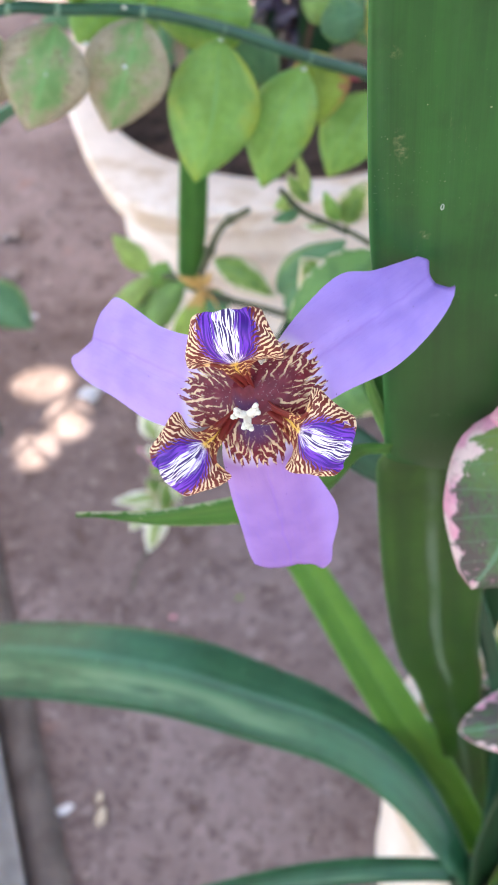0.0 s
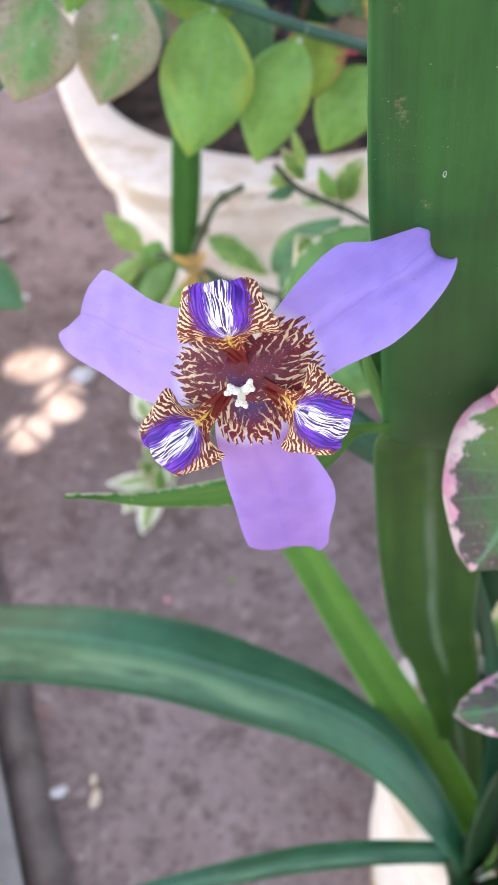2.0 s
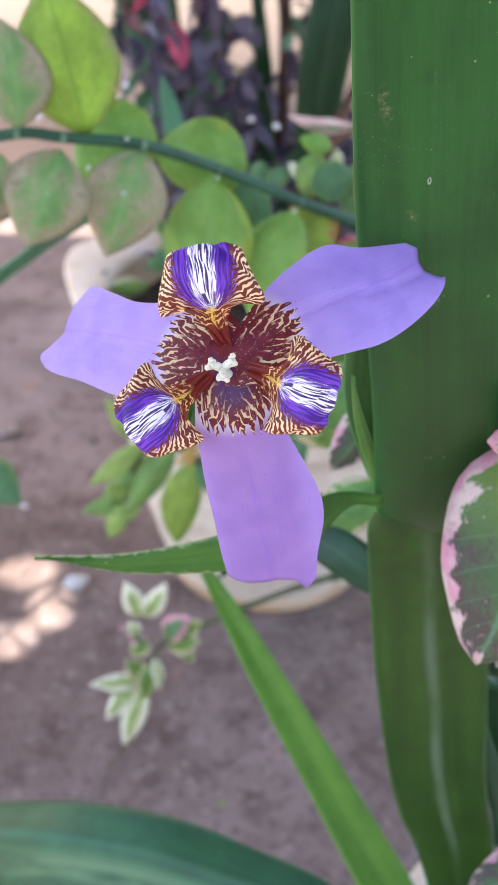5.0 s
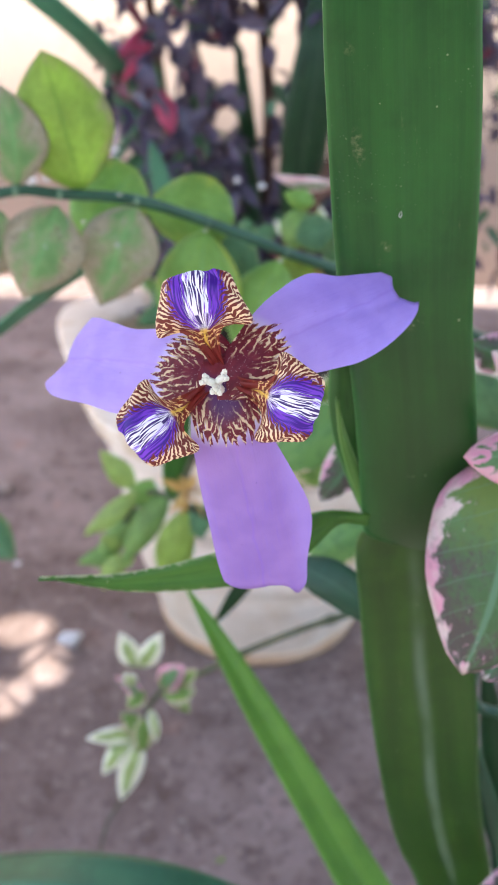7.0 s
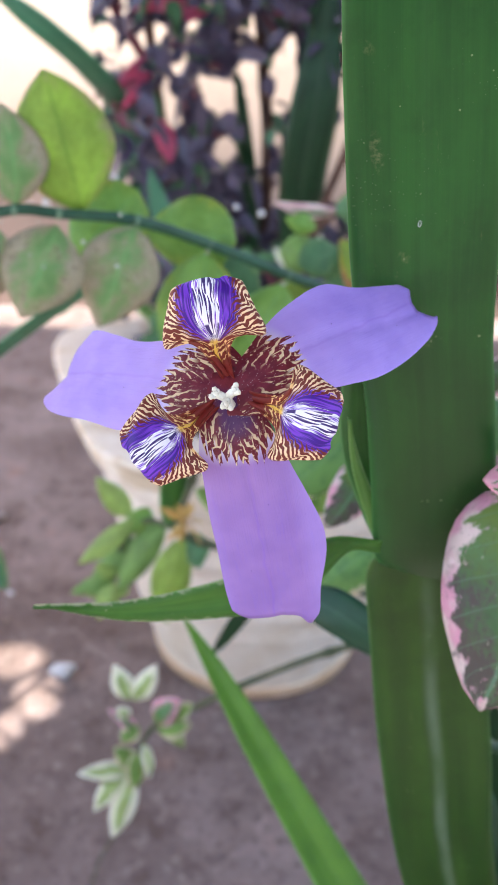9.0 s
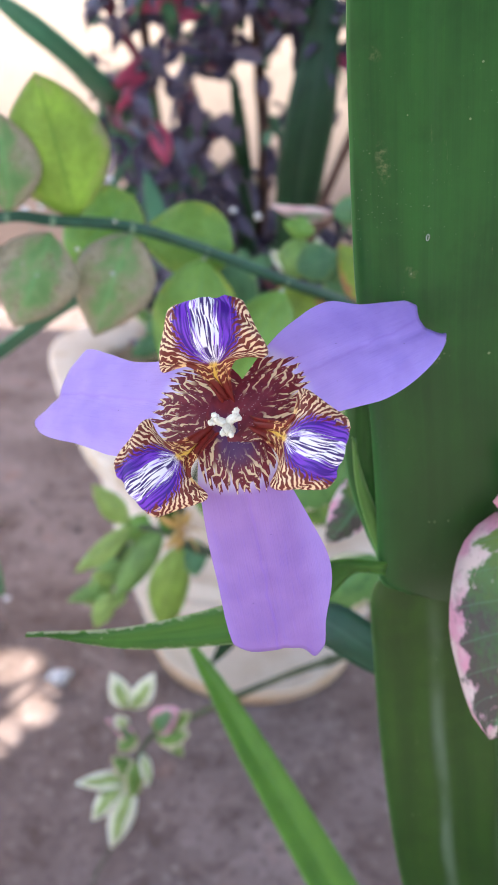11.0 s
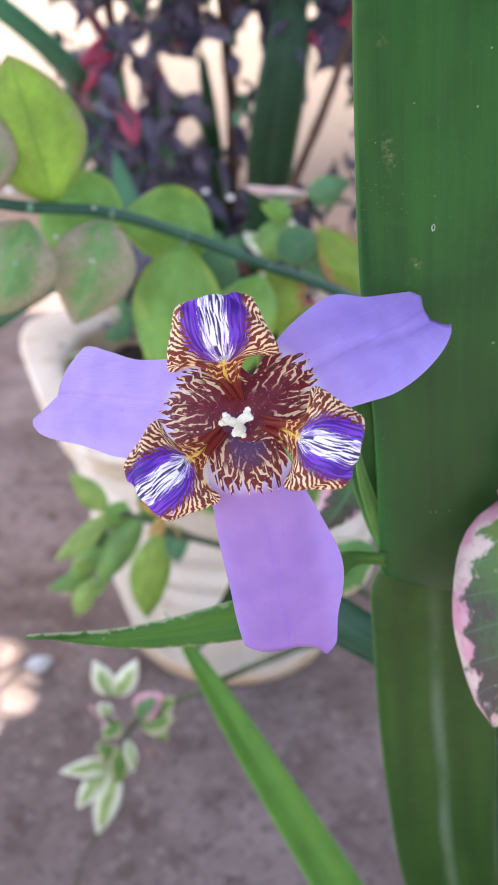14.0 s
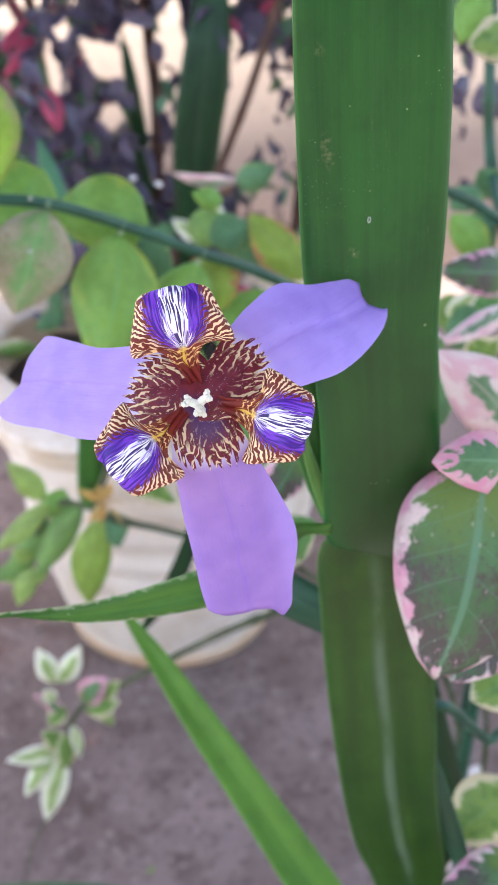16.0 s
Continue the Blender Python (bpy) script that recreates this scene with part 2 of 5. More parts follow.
    streak = m.math("MULTIPLY", streak, m.math("SUBTRACT", 1.0, m.math("MULTIPLY", heart, dusk)))
    eye = m.mix(streak, eye, (0.78, 0.6, 0.36))
    dots = m.step(m.cells(m.vec(x, y), 15), 0.2, 0.13)
    eye = m.mix(m.math("MULTIPLY", dots, 0.5), eye, (0.6, 0.45, 0.45))
    c = m.mix(dark, lilac, eye)
    m.bump(m.math("ADD", grain, hair), 0.2, 0.0004)
    return m.done(c, 0.42, 0.4, 0.22)


def mat_fall():
    """Inner petal: rays that fan out from the foot of the blade, white in the middle, violet, then tiger-striped. UV: across -1..1, along 0..1."""
    m = Mat("striped_inner_petal")
    x, y = m.uv()
    ax = m.math("ABSOLUTE", x)
    up = m.math("MULTIPLY", m.math("SUBTRACT", y, 0.42), 1.72)
    fan = m.math("ARCTAN2", x, m.math("ADD", up, 0.3))
    warp = m.noise(m.vec(m.math("MULTIPLY", x, 3.4), m.math("MULTIPLY", up, 4.0), 2.0), 1.0, 2)
    fl = m.noise(m.vec(m.math("MULTIPLY", x, 9), m.math("MULTIPLY", up, 7), 5.0), 1.0, 2)
    wob = m.math("MULTIPLY", m.math("SUBTRACT", fl, 0.5), 0.42)
    # barbs leave the midline steeply and bend out to the margin
    t = m.math("SUBTRACT", up, m.math("MULTIPLY", m.math("POWER", ax, 0.55), 0.85))
    t = m.math("ADD", m.math("MULTIPLY", t, 12.5), m.math("MULTIPLY", warp, 3.4))
    tri = m.math("PINGPONG", t, 0.5)
    whole = m.math("MULTIPLY", m.step(m.noise(m.vec(m.math("MULTIPLY", x, 6.5), m.math("MULTIPLY", up, 5.0), 8.0), 1.0, 1), 0.44, 0.34), 0.2)
    tiger = m.mix(m.step(m.math("ADD", m.math("ADD", tri, wob), whole), 0.19, 0.26), (0.86, 0.65, 0.4), (0.17, 0.024, 0.016))
    # short dark dashes along the rays of the white midband
    lane = m.math("DIVIDE", x, m.math("ADD", m.math("MULTIPLY", up, 0.6), 0.4))
    d = m.noise(m.vec(m.math("MULTIPLY", lane, 26), m.math("MULTIPLY", up, 3.6), 7.0), 1.0, 0)
    band = m.mix(m.step(d, 0.475, 0.53), (0.9, 0.88, 0.93), (0.055, 0.025, 0.16))
    # violet streaks along the rays that run together outwards
    ray = m.noise(m.vec(m.math("MULTIPLY", fan, 27), m.math("MULTIPLY", up, 1.8), 3.0), 1.0, 1)
    deep = m.mix(m.step(ray, 0.42, 0.6), (0.05, 0.008, 0.24), (0.19, 0.045, 0.56))
    white_to = m.math("ADD", 0.1, m.math("MULTIPLY", up, 0.08))
    out = m.math("SUBTRACT", ax, white_to)
    fill = m.math("ADD", ray, m.math("MULTIPLY", out, 2.4))
    violet = m.mix(m.step(fill, 0.53, 0.61), (0.86, 0.82, 0.93), deep)
    rag = m.math("MULTIPLY", m.math("SUBTRACT", ray, 0.5), 0.6)
    c = m.mix(m.step(m.math("ADD", out, rag), -0.03, 0.03), band, violet)
    violet_to = m.math("ADD", 0.22, m.math("MULTIPLY", up, 0.42))
    c = m.mix(m.step(m.math("SUBTRACT", m.math("ADD", ax, m.math("MULTIPLY", m.math("SUBTRACT", tri, 0.25), 0.4)), violet_to), -0.03, 0.05), c, tiger)
    # claw
    rise = m.math("ADD", m.math("MULTIPLY", y, 17.0), m.math("MULTIPLY", warp, 3.0))
    rise = m.math("ADD", rise, m.math("MULTIPLY", ax, -2.0))
    bars = m.math("ADD", m.math("PINGPONG", rise, 0.5), wob)
    brown = m.mix(m.step(bars, 0.1, 0.17), (0.84, 0.55, 0.24), (0.2, 0.026, 0.014))
    throat = m.mix(m.step(m.math("ADD", ax, m.math("MULTIPLY", fl, 0.4)), 0.24, 0.32), (0.85, 0.55, 0.1), brown)
    throat = m.mix(m.step(y, 0.27, 0.19), throat, (0.2, 0.018, 0.014))
    c = m.mix(m.step(m.math("ADD", y, m.math("MULTIPLY", ax, -0.05)), 0.44, 0.39), c, throat)
    m.bump(fl, 0.1, 0.0003)
    return m.done(c, 0.45, 0.35, 0.12)


def mat_leaf(name, base, vein, rim=None, rim_from=0.7, blotch=None, blotch_amount=0.4, spots=0.0, glow=0.3, rough=0.5, rim2=None, fade=0.1, patchy=0.48, low=False):
    """Broad leaf with midrib and side veins. rim: a pale margin; blotch: patches; spots: pale grit. UV: across -1..1, along 0..1."""
    m = Mat(name)
    x, y = m.uv()
    ax = m.math("ABSOLUTE", x)
    seed = m.math("MULTIPLY", m.each(), 40)
    big = m.noise(m.vec(m.math("MULTIPLY", x, 1.9), m.math("MULTIPLY", y, 4.2), seed), 1.0, 4, 0.6)
    fine = m.noise(m.vec(m.math("MULTIPLY", x, 14), m.math("MULTIPLY", y, 28), seed), 1.0, 3)
    c = m.mix(m.step(big, 0.3, 0.7), tuple(k * 0.8 for k in base), tuple(k * 1.2 for k in base))
    c = m.mix(m.math("MULTIPLY", m.step(fine, 0.5, 0.7), 0.3), c, tuple(k * 0.65 for k in base))
    if blotch:
        if low:
            c = m.mix(m.math("MULTIPLY", m.step(m.math("ADD", y, m.math("MULTIPLY", m.math("SUBTRACT", big, 0.5), 0.6)), 0.42, 0.12), 0.75), c, (0.19, 0.29, 0.055))
            blotch_amount = m.math("MULTIPLY", m.step(m.math("ADD", y, m.math("MULTIPLY", m.math("SUBTRACT", fine, 0.5), 0.3)), 0.3, 0.52), blotch_amount)
        c = m.mix(m.math("MULTIPLY", m.step(m.math("ADD", m.math("ADD", big, m.math("MULTIPLY", ax, 0.22)), m.math("MULTIPLY", m.math("SUBTRACT", fine, 0.5), 0.25)), patchy, patchy + (0.24 if low else max(0.1, fade * 0.6))), blotch_amount), c, blotch)
    ribs = m.math("PINGPONG", m.math("ADD", m.math("MULTIPLY", y, 7.0), m.math("MULTIPLY", ax, -1.6)), 0.5)
    rib = m.math("MULTIPLY", m.step(ribs, 0.06, 0.0), 0.22)
    mid = m.step(ax, 0.075 if low else 0.05, 0.02 if low else 0.01)
    c = m.mix(m.math("MAXIMUM", rib, m.math("MULTIPLY", mid, 0.6)), c, vein)
    if rim:
        border = m.math("ADD", m.math("MAXIMUM", ax, m.math("ADD", m.math("MULTIPLY", m.math("SUBTRACT", y, 0.5), 1.8), -0.08)), m.math("MULTIPLY", m.math("SUBTRACT", big, 0.5), 1.1))
        border = m.math("ADD", border, m.math("MULTIPLY", m.math("SUBTRACT", fine, 0.5), 0.3))
        border = m.math("ADD", border, m.math("MULTIPLY", m.math("SUBTRACT", ribs, 0.25), 0.5 if low else 0.22))
        edge = m.mix(m.step(m.noise(m.vec(m.math("MULTIPLY", x, 2.2), m.math("MULTIPLY", y, 4.4), 11.0), 1.0, 2), 0.42, 0.58), rim, rim2 or rim)
        share = m.step(border, rim_from, rim_from + fade)
        if fade > 0.6:
            share = m.math("MULTIPLY", share, m.step(m.noise(m.vec(x, m.math("MULTIPLY", y, 2.0), seed), 1.3, 2), 0.36, 0.62))
        c = m.mix(share, c, edge)
    if spots:
        s = m.math("MULTIPLY", m.step(m.cells(m.vec(x, m.math("MULTIPLY", y, 2), seed), 8), 0.2, 0.12), m.step(big, 0.46, 0.56))
        pits = m.math("MULTIPLY", m.step(fine, 0.54, 0.62), m.step(m.math("ADD", big, m.math("MULTIPLY", ax, 0.2)), 0.5, 0.6))
        c = m.mix(m.math("MULTIPLY", pits, spots * 0.55), c, (0.12, 0.09, 0.06))
        c = m.mix(m.math("MULTIPLY", s, spots), c, (0.56, 0.54, 0.46))
    m.bump(m.math("ADD", m.math("MULTIPLY", rib, -1.5), fine), 0.2, 0.0006)
    return m.done(c, rough, 0.4, glow)


LEAF = {
    "lime": mat_leaf("lime_green_leaf", (0.24, 0.46, 0.095), (0.21, 0.46, 0.17), (0.44, 0.52, 0.06), 0.5, (0.19, 0.43, 0.17), 0.5, spots=0.25, fade=0.7, glow=0.36),
    "lit": mat_leaf("sunny_green_leaf", (0.38, 0.57, 0.1), (0.17, 0.36, 0.06), (0.46, 0.46, 0.2), 0.64, glow=0.5, spots=0.1, rim2=(0.4, 0.36, 0.22), fade=0.5),
    "yellow": mat_leaf("yellow_green_leaf", (0.28, 0.42, 0.07), (0.32, 0.44, 0.12), (0.46, 0.4, 0.1), 0.7, rim2=(0.42, 0.22, 0.1)),
    "fresh": mat_leaf("pale_fresh_green_leaf", (0.37, 0.52, 0.15), (0.44, 0.56, 0.22), glow=0.4),
    "olive": mat_leaf("olive_green_leaf", (0.29, 0.43, 0.085), (0.36, 0.48, 0.14), glow=0.35),
    "sage": mat_leaf("sage_green_leaf", (0.2, 0.36, 0.1), (0.27, 0.42, 0.16)),
    "spotted": mat_leaf("browned_spotted_leaf", (0.22, 0.43, 0.15), (0.22, 0.52, 0.18), (0.46, 0.41, 0.28), 0.3, (0.35, 0.32, 0.19), 0.8, 0.9, fade=0.55, glow=0.35, patchy=0.41),
    "deep": mat_leaf("deep_green_leaf", (0.1, 0.24, 0.11), (0.16, 0.32, 0.15), (0.2, 0.34, 0.12), 0.6, fade=0.5),
    "edged": mat_leaf("green_leaf_with_cream_edge", (0.15, 0.3, 0.07), (0.24, 0.38, 0.15), (0.66, 0.62, 0.42), 0.6, (0.24, 0.36, 0.08), 0.6, fade=0.18),
    "meadow": mat_leaf("green_leaf_with_narrow_cream_edge", (0.13, 0.32, 0.1), (0.2, 0.4, 0.16), (0.66, 0.64, 0.46), 0.85, (0.18, 0.36, 0.1), 0.5, fade=0.12),
    "pale": mat_leaf("cream_leaf_with_green_middle", (0.4, 0.53, 0.19), (0.5, 0.6, 0.3), (0.85, 0.86, 0.72), 0.3, fade=0.3),
    "blush": mat_leaf("blush_pink_and_green_leaf", (0.16, 0.3, 0.16), (0.5, 0.5, 0.42), (0.8, 0.7, 0.68), 0.25, rim2=(0.74, 0.5, 0.55)),
    "rosy": mat_leaf("pink_edged_green_leaf", (0.088, 0.195, 0.078), (0.16, 0.34, 0.22), (0.76, 0.64, 0.64), 0.74, (0.1, 0.068, 0.082), 0.85, 0.3, rim2=(0.72, 0.38, 0.52), fade=0.14, patchy=0.42, low=True),
    "pinkrim": mat_leaf("green_leaf_with_broad_pink_edge", (0.11, 0.25, 0.1), (0.2, 0.38, 0.2), (0.74, 0.45, 0.52), 0.5, (0.12, 0.085, 0.105), 0.5, rim2=(0.72, 0.34, 0.46), patchy=0.58, low=True),
    "plum": mat_leaf("dark_purple_leaf", (0.088, 0.074, 0.118), (0.13, 0.075, 0.11), glow=0.06, rough=0.18),
    "wine": mat_leaf("wine_red_leaf", (0.17, 0.045, 0.065), (0.22, 0.07, 0.08), glow=0.2, rough=0.3),
    "moss": mat_leaf("dark_green_leaf", (0.05, 0.13, 0.06), (0.05, 0.1, 0.05), glow=0.1, rough=0.3),
    "litter": mat_leaf("dead_brown_leaf", (0.07, 0.035, 0.025), (0.12, 0.06, 0.04), glow=0.1),
    "red": mat_leaf("crimson_leaf", (0.58, 0.09, 0.18), (0.4, 0.05, 0.11), glow=0.3),
}

LEAF["dome"] = LEAF["lime"]


def mat_plain(name, a, b, scale, rough=0.6, bump=0.3, depth=0.002, fine=8.0, spec=0.4):
    """Two-scale mottled surface in object space."""
    m = Mat(name)
    w = m.where()
    big = m.noise(w, scale, 5, 0.6)
    small = m.noise(w, scale * fine, 4, 0.65)
    c = m.mix(m.step(big, 0.3, 0.7), a, b)
    c = m.mix(m.math("MULTIPLY", m.step(small, 0.5, 0.75), 0.35), c, tuple(k * 0.6 for k in a))
    m.bump(m.math("ADD", small, big), bump, depth)
    return m.done(c, rough, spec)


def mat_pot(name="cream_pot_paint", stain=0.4):
    """Cream paint, dusty, with ochre stains in patches and faint grime along the ribs."""
    m = Mat(name)
    w = m.where()
    big = m.noise(w, 7, 5, 0.6)
    small = m.noise(w, 60, 4, 0.65)
    c = m.mix(m.step(big, 0.3, 0.7), (0.72, 0.61, 0.51), (0.83, 0.73, 0.63))
    c = m.mix(m.math("MULTIPLY", m.step(m.noise(w, 11, 4, 0.7), 0.46, 0.66), stain), c, (0.58, 0.43, 0.28))
    c = m.mix(m.math("MULTIPLY", m.step(small, 0.54, 0.72), 0.18), c, (0.38, 0.3, 0.25))
    m.bump(m.math("ADD", small, big), 0.2, 0.002)
    return m.done(c, 0.62, 0.35)


def mat_ground():
    m = Mat("packed_earth_concrete")
    w = m.where()
    big = m.noise(w, 3.5, 5, 0.6, 0.3)
    mid = m.noise(w, 16, 5, 0.65)
    small = m.noise(w, 90, 4, 0.7)
    c = m.mix(m.step(big, 0.3, 0.7), (0.152, 0.112, 0.105), (0.272, 0.213, 0.206))
    wide = m.noise(w, 1.7, 3, 0.55, 0.6)
    c = m.mix(m.math("MULTIPLY", m.step(wide, 0.54, 0.68), 0.4), c, (0.25, 0.198, 0.19))
    c = m.mix(m.math("MULTIPLY", m.step(wide, 0.48, 0.38), 0.35), c, (0.1, 0.068, 0.06))
    c = m.mix(m.math("MULTIPLY", m.step(mid, 0.5, 0.68), 0.7), c, (0.085, 0.057, 0.05))
    c = m.mix(m.math("MULTIPLY", m.step(mid, 0.42, 0.25), 0.4), c, (0.3, 0.245, 0.235))
    c = m.mix(m.math("MULTIPLY", m.step(small, 0.53, 0.64), 0.7), c, (0.075, 0.05, 0.043))
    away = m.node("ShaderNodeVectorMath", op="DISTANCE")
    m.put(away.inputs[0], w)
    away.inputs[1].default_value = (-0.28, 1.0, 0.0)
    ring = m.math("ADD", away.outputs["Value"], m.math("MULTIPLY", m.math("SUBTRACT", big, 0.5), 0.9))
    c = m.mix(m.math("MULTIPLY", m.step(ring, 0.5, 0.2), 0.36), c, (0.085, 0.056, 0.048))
    dust = m.noise(w, 42, 5, 0.7)
    c = m.mix(m.math("MULTIPLY", m.step(dust, 0.55, 0.68), 0.5), c, (0.36, 0.3, 0.29))
    red = m.step(m.noise(w, 7.0, 2), 0.66, 0.74)
    c = m.mix(m.math("MULTIPLY", red, 0.4), c, (0.28, 0.13, 0.09))
    m.bump(m.math("ADD", m.math("MULTIPLY", mid, 2.0), small), 0.5, 0.004)
    return m.done(c, 0.85, 0.3)


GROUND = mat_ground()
WALL = mat_plain("cream_wall_paint", (0.45, 0.36, 0.31), (0.5, 0.405, 0.35), 1.5, 0.85)
POT = mat_pot()
POT_RIM = mat_pot("ochre_stained_pot_paint", 0.75)
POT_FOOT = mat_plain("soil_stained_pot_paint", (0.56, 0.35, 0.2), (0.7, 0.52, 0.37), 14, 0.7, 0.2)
SOIL = mat_plain("dark_potting_soil", (0.03, 0.018, 0.014), (0.15, 0.095, 0.075), 40, 0.9, 1.0, 0.01)
STEM = mat_plain("green_succulent_stem", (0.011, 0.058, 0.034), (0.024, 0.092, 0.052), 40, 0.32, 0.2)
TWIG = mat_plain("knotted_green_brown_twig", (0.035, 0.055, 0.025), (0.1, 0.11, 0.06), 60, 0.7)
NODE = mat_plain("pale_stem_node", (0.1, 0.2, 0.12), (0.2, 0.3, 0.2), 60, 0.6)
BARK = mat_plain("brown_woody_stem", (0.06, 0.03, 0.022), (0.13, 0.07, 0.05), 25, 0.8)
STONE = mat_plain("pale_stone", (0.46, 0.46, 0.48), (0.64, 0.63, 0.64), 60, 0.7)
STIGMA = mat_plain("cream_stigma", (0.78, 0.75, 0.6), (0.85, 0.83, 0.74), 300, 0.5)
DRY = mat_plain("dry_yellow_flower", (0.5, 0.3, 0.08), (0.62, 0.44, 0.18), 60, 0.7)
STRAW = mat_plain("straw_chip", (0.5, 0.4, 0.28), (0.62, 0.55, 0.45), 50, 0.8)
KERB = mat_plain("grey_concrete", (0.24, 0.23, 0.23), (0.44, 0.43, 0.43), 14, 0.85, 0.6, 0.006)
GUTTER = mat_plain("dark_grey_concrete", (0.072, 0.06, 0.057), (0.17, 0.146, 0.137), 22, 0.75, 0.6, 0.006)
ROOF = mat_plain("roof_boards", (0.3, 0.22, 0.16), (0.4, 0.3, 0.22), 3, 0.8)
CRUMB = mat_plain("earth_crumb", (0.1, 0.07, 0.06), (0.38, 0.32, 0.29), 9, 0.9)
EGG = mat_plain("pale_egg", (0.26, 0.34, 0.26), (0.4, 0.46, 0.4), 300, 0.4)
DULL = mat_plain("dull_stone", (0.2, 0.16, 0.15), (0.32, 0.27, 0.25), 40, 0.85)
BLOSSOM = mat_plain("pink_petal", (0.6, 0.2, 0.25), (0.7, 0.35, 0.4), 80, 0.6)
MOSSY = mat_plain("small_green_leaf", (0.14, 0.22, 0.05), (0.22, 0.3, 0.08), 80, 0.6)
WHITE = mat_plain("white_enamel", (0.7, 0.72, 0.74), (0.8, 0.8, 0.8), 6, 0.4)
DROP = mat_plain("clear_water", (0.36, 0.42, 0.34), (0.55, 0.6, 0.52), 300, 0.06, 0.0, 0.001, 8.0, 0.9)
PETAL, FALL = mat_petal(depth=(1.06, 1.05, 1.0)), mat_fall()
# Pinker petal copy, darkened for the weaker sky light on its hanging face.
LOW_PETAL = mat_petal("violet_petal_dimmed", (0.88, 0.73, 0.72), 0.85)


# ---- mesh tools ----
def part(name, data, material, parent=None, label=""):
    """Links a bmesh or mesh as one object under its thing."""
    if isinstance(data, bmesh.types.BMesh):
        me = bpy.data.meshes.new(name)
        data.to_mesh(me)
        data.free()
        me.polygons.foreach_set("use_smooth", [True] * len(me.polygons))
    else:
        me = data
    if material and not me.materials:
        me.materials.append(material)
    ob = new(name, me)
    if parent:
        ob.parent = parent
    if label:
        ob["label"] = label
    return ob


def spline(points, n):
    """n points along a smooth curve through the given points."""
    p = [Vector(q) for q in points]
    if len(p) == 2:
        return [p[0].lerp(p[1], k / (n - 1)) for k in range(n)]
    p = [p[0] * 2 - p[1]] + p + [p[-1] * 2 - p[-2]]
    out = []
    for k in range(n):
        s = k / (n - 1) * (len(p) - 3)
        i = min(int(s), len(p) - 4)
        f = s - i
        a, b, c, d = p[i:i + 4]
        out.append(0.5 * ((2 * b) + (c - a) * f + (2 * a - 5 * b + 4 * c - d) * f * f + (3 * b - a - 3 * c + d) * f ** 3))
    return out


def smooth_table(rows, s):
    """Smooth value of a table of (place, value) at s."""
    xs = [r[0] for r in rows]
    ys = [r[1] for r in rows]
    if s <= xs[0]:
        return ys[0]
    if s >= xs[-1]:
        return ys[-1]
    i = max(k for k in range(len(xs)) if xs[k] <= s)
    i = min(i, len(xs) - 2)

    def slope(k):
        if k == 0 or k == len(xs) - 1:
            j = 0 if k == 0 else len(xs) - 2
            return (ys[j + 1] - ys[j]) / (xs[j + 1] - xs[j])
        return (ys[k + 1] - ys[k - 1]) / (xs[k + 1] - xs[k - 1])

    h = xs[i + 1] - xs[i]
    f = (s - xs[i]) / h
    return ((2 * f ** 3 - 3 * f * f + 1) * ys[i] + (f ** 3 - 2 * f * f + f) * h * slope(i) + (3 * f * f - 2 * f ** 3) * ys[i + 1] + (f ** 3 - f * f) * h * slope(i + 1))


def sheet(grid, uvs, thick):
    """A closed thin mesh from a grid of points, with a back side at the given thickness."""
    nu, nv = len(grid), len(grid[0])
    bm = bmesh.new()
    lay = bm.loops.layers.uv.new("UVMap")
    normals = []
    for i in range(nu):
        row = []
        for j in range(nv):
            du = grid[min(i + 1, nu - 1)][j] - grid[max(i - 1, 0)][j]
            dv = grid[i][min(j + 1, nv - 1)] - grid[i][max(j - 1, 0)]
            n = du.cross(dv)
            row.append(n.normalized() if n.length > 1e-12 else Vector((0, 0, 1)))
        normals.append(row)
    tops = [[bm.verts.new(grid[i][j]) for j in range(nv)] for i in range(nu)]

    def depth(i, j):
        e = abs(2 * j / (nv - 1) - 1)
        return thick * (0.25 + 0.75 * math.sqrt(max(0.0, 1 - e ** 4))) * min(1.0, 0.12 + i / 5)

    lows = [[bm.verts.new(grid[i][j] - normals[i][j] * depth(i, j)) for j in range(nv)] for i in range(nu)]

    def face(a, b, c, d):
        f = bm.faces.new([q[0] for q in (a, b, c, d)])
        for loop, q in zip(f.loops, (a, b, c, d)):
            loop[lay].uv = uvs[q[1]][q[2]]

    for i in range(nu - 1):
        for j in range(nv - 1):
            ring = ((i, j), (i + 1, j), (i + 1, j + 1), (i, j + 1))
            face(*[(tops[a][b], a, b) for a, b in ring])
            face(*[(lows[a][b], a, b) for a, b in reversed(ring)])
    border = [(i, 0) for i in range(nu)] + [(nu - 1, j) for j in range(1, nv)] + [(i, nv - 1) for i in range(nu - 2, -1, -1)] + [(0, j) for j in range(nv - 2, 0, -1)]
    for (a, b), (c, d) in zip(border, border[1:] + border[:1]):
        face((tops[c][d], c, d), (tops[a][b], a, b), (lows[a][b], a, b), (lows[c][d], c, d))
    bmesh.ops.recalc_face_normals(bm, faces=bm.faces)
    return bm


